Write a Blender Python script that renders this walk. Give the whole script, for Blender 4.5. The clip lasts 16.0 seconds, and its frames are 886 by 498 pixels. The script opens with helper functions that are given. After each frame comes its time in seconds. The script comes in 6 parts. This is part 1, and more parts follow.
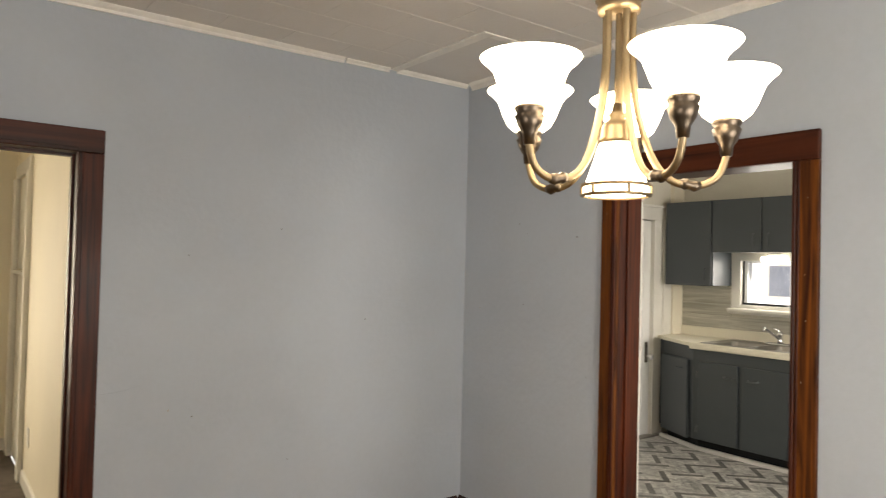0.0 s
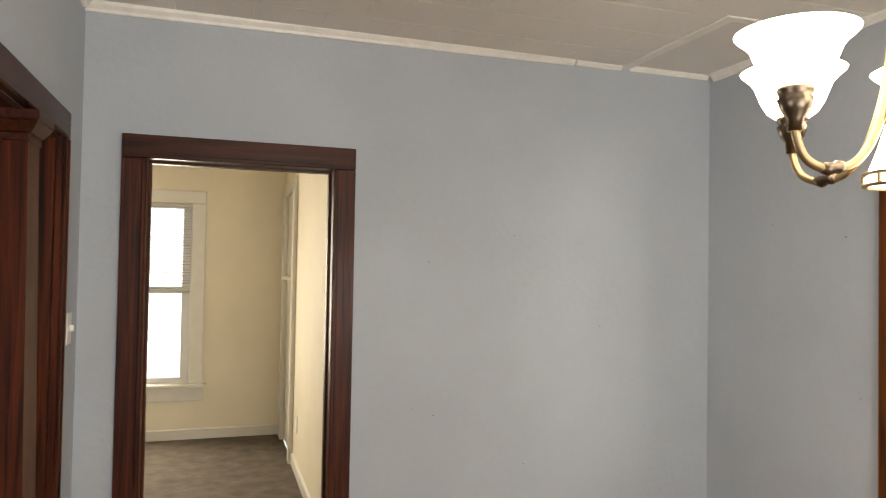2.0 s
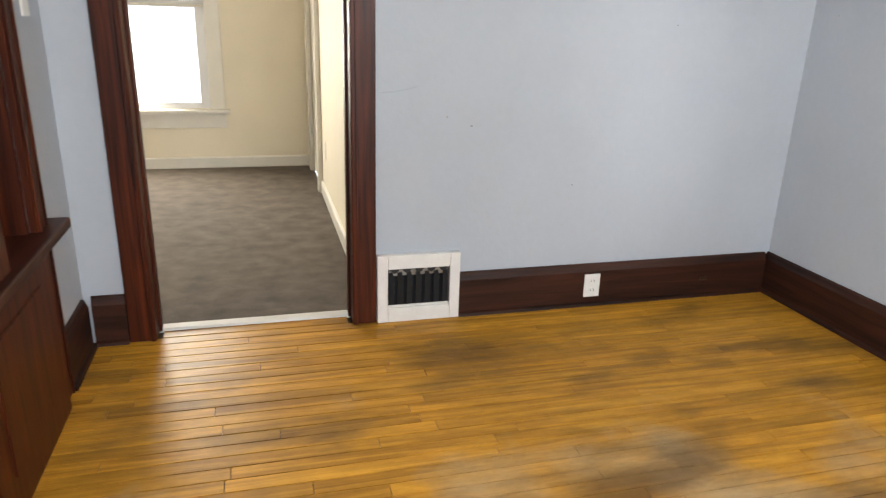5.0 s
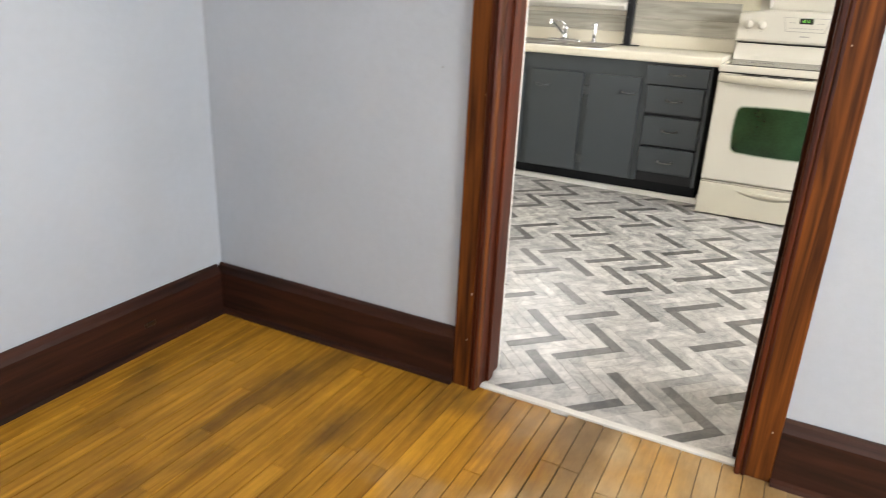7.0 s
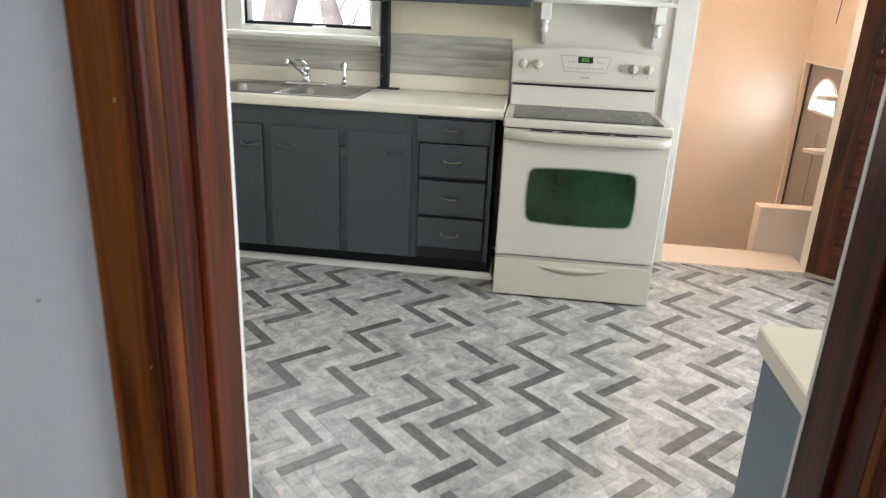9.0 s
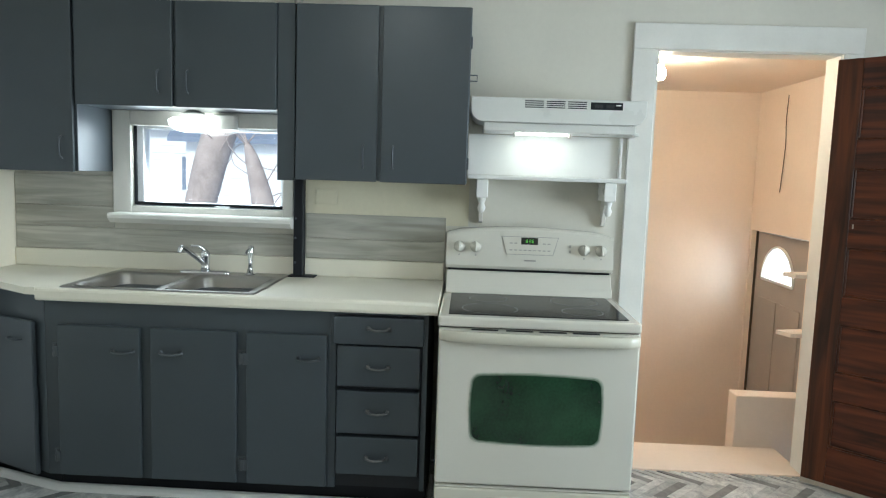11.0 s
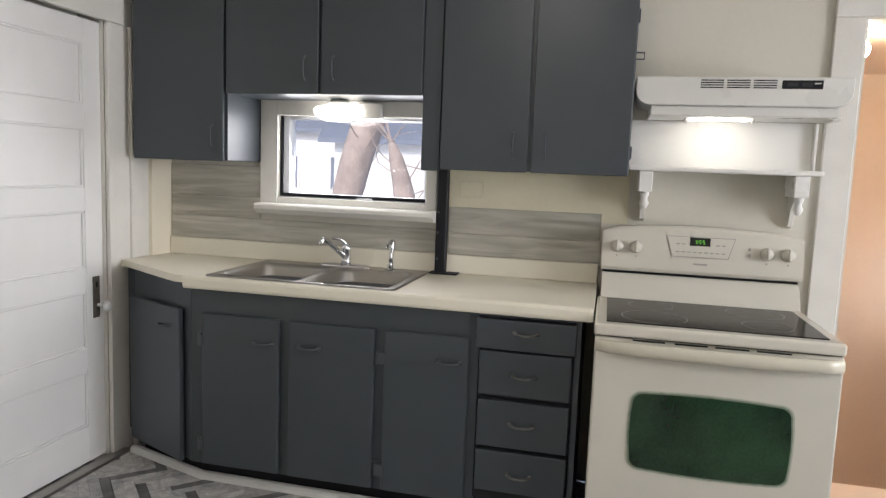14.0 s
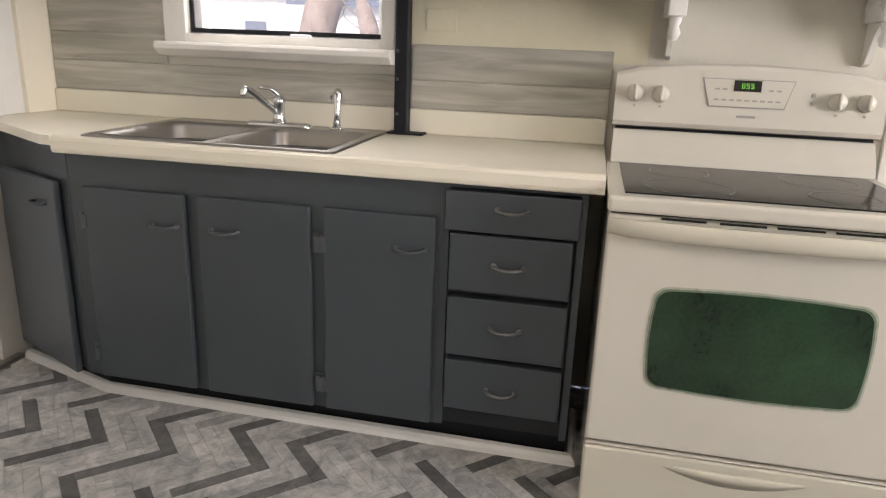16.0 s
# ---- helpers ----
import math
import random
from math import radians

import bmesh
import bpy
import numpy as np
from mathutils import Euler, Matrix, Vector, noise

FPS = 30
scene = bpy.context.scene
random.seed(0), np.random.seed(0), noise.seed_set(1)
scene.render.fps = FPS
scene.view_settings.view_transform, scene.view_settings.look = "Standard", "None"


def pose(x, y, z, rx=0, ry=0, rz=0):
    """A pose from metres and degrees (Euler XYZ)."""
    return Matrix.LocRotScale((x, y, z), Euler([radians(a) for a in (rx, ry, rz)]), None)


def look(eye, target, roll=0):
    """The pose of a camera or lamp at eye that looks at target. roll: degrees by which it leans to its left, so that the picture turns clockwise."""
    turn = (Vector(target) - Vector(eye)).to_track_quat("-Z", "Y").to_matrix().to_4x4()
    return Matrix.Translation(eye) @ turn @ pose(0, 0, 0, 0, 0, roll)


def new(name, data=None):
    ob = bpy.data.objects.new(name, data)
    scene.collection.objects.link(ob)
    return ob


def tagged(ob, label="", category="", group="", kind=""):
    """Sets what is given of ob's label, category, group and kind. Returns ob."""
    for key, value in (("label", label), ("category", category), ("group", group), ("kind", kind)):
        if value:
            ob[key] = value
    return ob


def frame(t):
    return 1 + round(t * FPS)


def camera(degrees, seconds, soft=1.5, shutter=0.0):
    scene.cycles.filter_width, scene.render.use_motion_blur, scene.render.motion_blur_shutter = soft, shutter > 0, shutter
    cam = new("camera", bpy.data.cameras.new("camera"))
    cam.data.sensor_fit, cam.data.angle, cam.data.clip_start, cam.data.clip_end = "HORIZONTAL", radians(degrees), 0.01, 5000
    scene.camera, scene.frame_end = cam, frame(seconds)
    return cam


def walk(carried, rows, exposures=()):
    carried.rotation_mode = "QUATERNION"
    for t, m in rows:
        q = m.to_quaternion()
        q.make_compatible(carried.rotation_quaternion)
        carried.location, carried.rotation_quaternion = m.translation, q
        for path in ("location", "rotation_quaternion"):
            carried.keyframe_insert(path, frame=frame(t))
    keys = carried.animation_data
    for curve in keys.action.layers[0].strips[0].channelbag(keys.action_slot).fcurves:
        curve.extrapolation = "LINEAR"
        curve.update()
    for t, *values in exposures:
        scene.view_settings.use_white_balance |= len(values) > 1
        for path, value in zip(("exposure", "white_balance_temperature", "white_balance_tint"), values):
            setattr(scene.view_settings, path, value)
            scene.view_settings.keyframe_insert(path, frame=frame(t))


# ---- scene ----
cam = camera(65.5, 16.0, soft=1.1, shutter=0.3)
PATH = [
    (0, (-2.557, -3.162, 1.548), (-1.351, -1.567, 1.591), 1.4),
    (0.5, (-2.574, -3.169, 1.533), (-1.548, -1.453, 1.583), 1.2),
    (1, (-2.591, -3.171, 1.535), (-1.725, -1.369, 1.583), 1.2),
    (1.5, (-2.602, -3.136, 1.535), (-1.85, -1.284, 1.582), 1.0),
    (2, (-2.556, -3.126, 1.545), (-1.932, -1.226, 1.592), 1.0),
    (2.5, (-2.512, -3.108, 1.524), (-2.066, -1.159, 1.57), 1.0),
    (3, (-2.496, -3.078, 1.486), (-2.161, -1.107, 1.477), 1.1),
    (3.2, (-2.491, -3.079, 1.459), (-2.176, -1.105, 1.401), 1.2),
    (5.3, (-2.361, -2.568, 1.236), (-1.755, -0.793, 0.540), 1.5),
    (5.5, (-2.32, -2.474, 1.226), (-1.559, -0.766, 0.517), 1.5),
    (6, (-2.195, -2.232, 1.213), (-1.044, -0.76, 0.502), 2.1),
    (6.5, (-2.082, -2.047, 1.225), (-0.61, -0.896, 0.513), 2.8),
    (7, (-1.835, -1.896, 1.221), (-0.162, -1.05, 0.525), 2.7),
    (7.5, (-1.568, -1.748, 1.235), (0.222, -1.175, 0.55), 2.6),
    (8, (-1.316, -1.639, 1.291), (0.519, -1.244, 0.601), 2.8),
    (8.5, (-0.984, -1.565, 1.352), (0.869, -1.3, 0.648), 2.7),
    (9, (-0.709, -1.511, 1.377), (1.169, -1.305, 0.72), 2.7),
    (9.5, (-0.476, -1.525, 1.396), (1.447, -1.36, 0.87), 2.5),
    (10, (-0.271, -1.53, 1.411), (1.687, -1.397, 1.025), 2.4),
    (10.2, (-0.198, -1.508, 1.419), (1.769, -1.396, 1.078), 2.3),
    (12.3, (0.004, -1.51, 1.494), (1.997, -1.36, 1.416), 2.0),
    (12.5, (0.01, -1.505, 1.498), (1.997, -1.293, 1.415), 2.1),
    (13, (0.028, -1.513, 1.508), (1.99, -1.138, 1.411), 2.1),
    (13.5, (0.092, -1.494, 1.46), (2.037, -1.05, 1.32), 2.1),
    (14, (0.2, -1.432, 1.401), (2.133, -0.973, 1.177), 2.2),
    (14.5, (0.324, -1.404, 1.365), (2.244, -0.941, 1.046), 2.1),
    (15, (0.512, -1.417, 1.298), (2.412, -0.955, 0.874), 2.0),
    (15.5, (0.683, -1.385, 1.273), (2.563, -0.932, 0.761), 2.2),
    (16, (0.878, -1.349, 1.245), (2.756, -0.966, 0.673), 2.2),
]
# brightness and white balance of the clip's camera along the walk
EXPO = [(0, 0.15, 7850, 10), (2, 0.37, 7750, 10), (3.2, 0.7, 7650, 10), (5.5, 0.98, 6600, 9), (6.2, 1.13, 6650, 7), (7.2, 0.92, 6900, 11),
        (8.2, 0.70, 7050, 11), (9, 0.46, 6300, 7), (9.5, 0.31, 5700, -3), (10.2, 0.26, 5500, -6), (12.3, 0.02, 6300, 9), (13.2, 0.12, 6450, 10),
        (14, 0.08, 6500, 13), (14.6, 0.06, 6700, 14), (15.4, 0.24, 6900, 17), (16, 0.36, 6900, 17)]
SHADE, GLOBE, HOODLAMP, STAIRBULB, FILL_DOME = 11.5, 5.0, 8.5, 520.0, 25.0

walk(cam, [(t, look(e, g, r)) for t, e, g, r in PATH], EXPO)

# ---- light ----
world = bpy.data.worlds.new("world")
scene.world = world
world.use_nodes = True
_wn = world.node_tree.nodes
_sky = _wn.new("ShaderNodeTexSky")
_sky.sky_type = "NISHITA"
_sky.sun_disc = False
_sky.sun_elevation = radians(32)
_sky.sun_rotation = radians(266)
world.node_tree.links.new(_sky.outputs[0], _wn["Background"].inputs[0])
_wn["Background"].inputs[1].default_value = 0.15


def lamp(name, kind, m, energy, color=(1, 1, 1), size=1.0, size_y=None):
    d = bpy.data.lights.new(name, kind)
    d.energy, d.color = energy, color
    if kind == "AREA":
        d.shape, d.size, d.size_y = "RECTANGLE", size, size_y or size
    elif kind == "POINT":
        d.shadow_soft_size = size
    ob = new(name, d)
    ob.matrix_world = m
    return ob


_sun = lamp("sun", "SUN", look((0, 0, 10), (9, 0.6, 4)), 3.0, (1, 0.96, 0.9))
_sun.data.angle = radians(20)
EXW = 3.40
# daylight: bedroom window, plus unseen ones added behind camera and at kitchen's far end
lamp("fill_dining", "AREA", look((-1.7, -4.62, 1.4), (-1.7, 0, 1.2)), 56, (0.90, 0.94, 1.0), 1.5, 1.3)
lamp("sky_bedroom", "AREA", look((-3.3, 3.2, 1.35), (-4.6, 0, 0.7)), 62, (1.0, 0.95, 0.84), 0.9, 1.4)
lamp("fill_kitchen", "AREA", look((1.7, -4.55, 1.5), (1.9, 0, 0.9)), 44, (0.97, 0.98, 1.0), 1.5, 1.2)
# stands for unseen living-room windows; the wall behind it is plain
lamp("sky_living", "AREA", look((-5.9, -3.2, 1.4), (0.0, -2.0, 1.2)), 7.5, (0.96, 0.96, 1.0), 2.0, 1.4)
lamp("sky_sink_window", "AREA", look((EXW, -0.22, 1.45), (0, -0.5, 0.6)), 9, (0.97, 0.98, 1.0), 0.70, 0.38)
lamp("sky_fanlight", "AREA", look((5.0, -3.93, 0.90), (4.3, -2.4, 0.3)), 7, (1.0, 0.97, 0.95), 0.5, 0.2)

bpy.data.lights["sky_living"].spread = radians(62)
bpy.data.lights["fill_kitchen"].spread = radians(125)

# ---- materials ----


def mat(name, color, rough=0.5, metal=0.0, vary=0.08, scale=6.0, fine=90.0, bump=0.05, coat=0.0, emit=None, strength=0.0, rvary=0.1, spec=0.5):
    """A painted or plain surface: broad blotches, fine grain, a little relief."""
    m = bpy.data.materials.new(name)
    m.use_nodes = True
    t = m.node_tree
    n, l = t.nodes, t.links
    b = n["Principled BSDF"]
    b.inputs["Metallic"].default_value = metal
    b.inputs["Specular IOR Level"].default_value = spec
    b.inputs["Coat Weight"].default_value = coat
    co = n.new("ShaderNodeTexCoord")
    big = n.new("ShaderNodeTexNoise")
    big.inputs["Scale"].default_value, big.inputs["Detail"].default_value = scale, 5
    small = n.new("ShaderNodeTexNoise")
    small.inputs["Scale"].default_value, small.inputs["Detail"].default_value = fine, 3
    l.new(co.outputs["Object"], big.inputs["Vector"])
    l.new(co.outputs["Object"], small.inputs["Vector"])
    add = n.new("ShaderNodeMath")
    add.operation = "MULTIPLY_ADD"
    l.new(small.outputs["Fac"], add.inputs[0])
    add.inputs[1].default_value = 0.35
    l.new(big.outputs["Fac"], add.inputs[2])
    r = n.new("ShaderNodeValToRGB")
    r.color_ramp.elements[0].position, r.color_ramp.elements[1].position = 0.4, 0.95
    c = Vector(color)
    r.color_ramp.elements[0].color = (*(c * (1 - vary)), 1)
    r.color_ramp.elements[1].color = (*[min(1, x * (1 + vary)) for x in c], 1)
    l.new(add.outputs[0], r.inputs["Fac"])
    l.new(r.outputs["Color"], b.inputs["Base Color"])
    mr = n.new("ShaderNodeMapRange")
    mr.inputs["To Min"].default_value, mr.inputs["To Max"].default_value = max(0.02, rough - rvary), min(1, rough + rvary)
    l.new(big.outputs["Fac"], mr.inputs["Value"])
    l.new(mr.outputs["Result"], b.inputs["Roughness"])
    if bump:
        bp = n.new("ShaderNodeBump")
        bp.inputs["Strength"].default_value, bp.inputs["Distance"].default_value = bump, 0.004
        l.new(add.outputs[0], bp.inputs["Height"])
        l.new(bp.outputs["Normal"], b.inputs["Normal"])
    if emit:
        b.inputs["Emission Color"].default_value = (*emit, 1)
        b.inputs["Emission Strength"].default_value = strength
    return m


def wood(name, dark, light, along="z", rough=0.35, fine=38.0, stretch=0.06, bump=0.12, coat=0.0, wear=None, shift=False, spread=0.0, spec=0.3):
    """Wood with grain along one axis; wear: colour of broad worn patches; shift: each piece has its own grain and tone."""
    m = bpy.data.materials.new(name)
    m.use_nodes = True
    t = m.node_tree
    n, l = t.nodes, t.links
    b = n["Principled BSDF"]
    b.inputs["Coat Weight"].default_value = coat
    b.inputs["Specular IOR Level"].default_value = spec
    co = n.new("ShaderNodeTexCoord")
    mp = n.new("ShaderNodeMapping")
    s = {"x": (stretch, 1, 1), "y": (1, stretch, 1), "z": (1, 1, stretch)}[along]
    mp.inputs["Scale"].default_value = [v * fine for v in s]
    src = co.outputs["Object"]
    rnd = n.new("ShaderNodeObjectInfo").outputs["Random"] if shift == "object" else n.new("ShaderNodeNewGeometry").outputs["Random Per Island"]
    if shift:
        sc = n.new("ShaderNodeVectorMath")
        sc.operation = "SCALE"
        sc.inputs[0].default_value = (37, 21, 53)
        l.new(rnd, sc.inputs["Scale"])
        ad = n.new("ShaderNodeVectorMath")
        l.new(src, ad.inputs[0])
        l.new(sc.outputs[0], ad.inputs[1])
        src = ad.outputs[0]
    l.new(src, mp.inputs["Vector"])
    g = n.new("ShaderNodeTexNoise")
    g.inputs["Scale"].default_value, g.inputs["Detail"].default_value, g.inputs["Distortion"].default_value = 1.0, 7, 1.1
    l.new(mp.outputs[0], g.inputs["Vector"])
    r = n.new("ShaderNodeValToRGB")
    r.color_ramp.elements[0].position, r.color_ramp.elements[1].position = 0.33, 0.68
    r.color_ramp.elements[0].color, r.color_ramp.elements[1].color = (*dark, 1), (*light, 1)
    l.new(g.outputs["Fac"], r.inputs["Fac"])
    col = r.outputs["Color"]
    if spread:
        hs = n.new("ShaderNodeHueSaturation")
        mr = n.new("ShaderNodeMapRange")
        mr.inputs["To Min"].default_value, mr.inputs["To Max"].default_value = 1 - spread, 1 + spread
        l.new(rnd, mr.inputs["Value"])
        l.new(mr.outputs[0], hs.inputs["Value"])
        l.new(col, hs.inputs["Color"])
        col = hs.outputs["Color"]
    geo = n.new("ShaderNodeNewGeometry")
    big = n.new("ShaderNodeTexNoise")
    big.inputs["Scale"].default_value, big.inputs["Detail"].default_value = 2.2, 6
    l.new(geo.outputs["Position"], big.inputs["Vector"])
    if wear:
        wr = n.new("ShaderNodeValToRGB")
        wr.color_ramp.elements[0].position, wr.color_ramp.elements[1].position = 0.5, 0.7
        sx = n.new("ShaderNodeSeparateXYZ")
        l.new(geo.outputs["Position"], sx.inputs[0])
        tr = n.new("ShaderNodeMapRange")
        tr.inputs["From Min"].default_value, tr.inputs["From Max"].default_value = -0.7, -1.7
        tr.inputs["To Min"].default_value, tr.inputs["To Max"].default_value = -0.12, 0.16
        l.new(sx.outputs["Y"], tr.inputs["Value"])
        sm = n.new("ShaderNodeMath")
        l.new(big.outputs["Fac"], sm.inputs[0])
        l.new(tr.outputs[0], sm.inputs[1])
        l.new(sm.outputs[0], wr.inputs["Fac"])
        mx = n.new("ShaderNodeMix")
        mx.data_type = "RGBA"
        l.new(wr.outputs["Color"], mx.inputs["Factor"])
        l.new(col, mx.inputs["A"])
        mx.inputs["B"].default_value = (*wear, 1)
        col = mx.outputs["Result"]
        st = n.new("ShaderNodeTexNoise")
        st.inputs["Scale"].default_value, st.inputs["Detail"].default_value = 3.4, 7
        of = n.new("ShaderNodeVectorMath")
        of.inputs[1].default_value = (11, 7, 3)
        l.new(geo.outputs["Position"], of.inputs[0])
        sq = n.new("ShaderNodeMapping")
        sq.inputs["Scale"].default_value = (0.55, 1.3, 1)
        l.new(of.outputs[0], sq.inputs["Vector"])
        l.new(sq.outputs[0], st.inputs["Vector"])
        sr = n.new("ShaderNodeValToRGB")
        sr.color_ramp.elements[0].position, sr.color_ramp.elements[1].position = 0.50, 0.65
        sr.color_ramp.elements[1].color = (0.70, 0.70, 0.70, 1)
        l.new(st.outputs["Fac"], sr.inputs["Fac"])
        m2 = n.new("ShaderNodeMix")
        m2.data_type = "RGBA"
        l.new(sr.outputs["Color"], m2.inputs["Factor"])
        l.new(col, m2.inputs["A"])
        m2.inputs["B"].default_value = (0.115, 0.062, 0.022, 1)
        # fine dirt and wear drawn out along the boards
        dt = n.new("ShaderNodeTexNoise")
        dt.inputs["Scale"].default_value, dt.inputs["Detail"].default_value, dt.inputs["Roughness"].default_value = 1.0, 8, 0.7
        dm = n.new("ShaderNodeMapping")
        dm.inputs["Scale"].default_value = (6, 15, 1)
        l.new(geo.outputs["Position"], dm.inputs["Vector"])
        l.new(dm.outputs[0], dt.inputs["Vector"])
        dr = n.new("ShaderNodeValToRGB")
        dr.color_ramp.elements[0].position, dr.color_ramp.elements[1].position = 0.36, 0.60
        dr.color_ramp.elements[0].color, dr.color_ramp.elements[1].color = (0.82, 0.79, 0.76, 1), (1.08, 1.06, 1.04, 1)
        l.new(dt.outputs["Fac"], dr.inputs["Fac"])
        m3 = n.new("ShaderNodeMix")
        m3.data_type, m3.blend_type = "RGBA", "MULTIPLY"
        m3.inputs["Factor"].default_value = 1
        l.new(m2.outputs["Result"], m3.inputs["A"])
        l.new(dr.outputs["Color"], m3.inputs["B"])
        col = m3.outputs["Result"]
    l.new(col, b.inputs["Base Color"])
    mr = n.new("ShaderNodeMapRange")
    mr.inputs["To Min"].default_value, mr.inputs["To Max"].default_value = rough - 0.1, rough + 0.18
    l.new(big.outputs["Fac"], mr.inputs["Value"])
    l.new(mr.outputs[0], b.inputs["Roughness"])
    bp = n.new("ShaderNodeBump")
    bp.inputs["Strength"].default_value, bp.inputs["Distance"].default_value = bump, 0.002
    l.new(g.outputs["Fac"], bp.inputs["Height"])
    l.new(bp.outputs["Normal"], b.inputs["Normal"])
    return m


def vinyl(name, tone, per_object):
    """Printed plank vinyl in one tone of grey, cloudy grain, each piece a little different."""
    m = bpy.data.materials.new(name)
    m.use_nodes = True
    t = m.node_tree
    n, l = t.nodes, t.links
    b = n["Principled BSDF"]
    rnd = n.new("ShaderNodeObjectInfo").outputs["Random"] if per_object else n.new("ShaderNodeNewGeometry").outputs["Random Per Island"]
    r = n.new("ShaderNodeValToRGB")
    e = r.color_ramp.elements
    e[0].color = (tone * 0.80, tone * 0.80, tone * 0.80, 1)
    e[1].color = (tone * 1.16, tone * 1.15, tone * 1.13, 1)
    l.new(rnd, r.inputs["Fac"])
    geo = n.new("ShaderNodeNewGeometry")
    no = n.new("ShaderNodeTexNoise")
    no.inputs["Scale"].default_value, no.inputs["Detail"].default_value, no.inputs["Roughness"].default_value = 13, 10, 0.75
    no.inputs["Distortion"].default_value = 0.8
    l.new(geo.outputs["Position"], no.inputs["Vector"])
    nr = n.new("ShaderNodeValToRGB")
    nr.color_ramp.elements[0].position, nr.color_ramp.elements[1].position = 0.38, 0.60
    nr.color_ramp.elements[0].color, nr.color_ramp.elements[1].color = (0.57, 0.58, 0.59, 1), (1.18, 1.165, 1.13, 1)
    l.new(no.outputs["Fac"], nr.inputs["Fac"])
    mx = n.new("ShaderNodeMix")
    mx.data_type, mx.blend_type = "RGBA", "MULTIPLY"
    mx.inputs["Factor"].default_value = 1
    l.new(r.outputs["Color"], mx.inputs["A"])
    l.new(nr.outputs["Color"], mx.inputs["B"])
    l.new(mx.outputs["Result"], b.inputs["Base Color"])
    mr = n.new("ShaderNodeMapRange")
    mr.inputs["To Min"].default_value, mr.inputs["To Max"].default_value = 0.26, 0.48
    l.new(no.outputs["Fac"], mr.inputs["Value"])
    l.new(mr.outputs[0], b.inputs["Roughness"])
    return m


def thin(name, color):
    """Thin plastic that lets half the light through."""
    m = bpy.data.materials.new(name)
    m.use_nodes = True
    n, l = m.node_tree.nodes, m.node_tree.links
    a, b, mx = n.new("ShaderNodeBsdfDiffuse"), n.new("ShaderNodeBsdfTranslucent"), n.new("ShaderNodeMixShader")
    a.inputs[0].default_value = b.inputs[0].default_value = (*color, 1)
    mx.inputs[0].default_value = 0.6
    l.new(a.outputs[0], mx.inputs[1])
    l.new(b.outputs[0], mx.inputs[2])
    l.new(mx.outputs[0], n["Material Output"].inputs["Surface"])
    return m


def pane_glass(name, tint=(1, 1, 1)):
    m = bpy.data.materials.new(name)
    m.use_nodes = True
    t = m.node_tree
    n, l = t.nodes, t.links
    tr = n.new("ShaderNodeBsdfTransparent")
    tr.inputs[0].default_value = (*tint, 1)
    gl = n.new("ShaderNodeBsdfGlossy")
    gl.inputs["Roughness"].default_value = 0.02
    fr = n.new("ShaderNodeFresnel")
    mx = n.new("ShaderNodeMixShader")
    l.new(fr.outputs[0], mx.inputs[0])
    l.new(tr.outputs[0], mx.inputs[1])
    l.new(gl.outputs[0], mx.inputs[2])
    l.new(mx.outputs[0], n["Material Output"].inputs["Surface"])
    return m


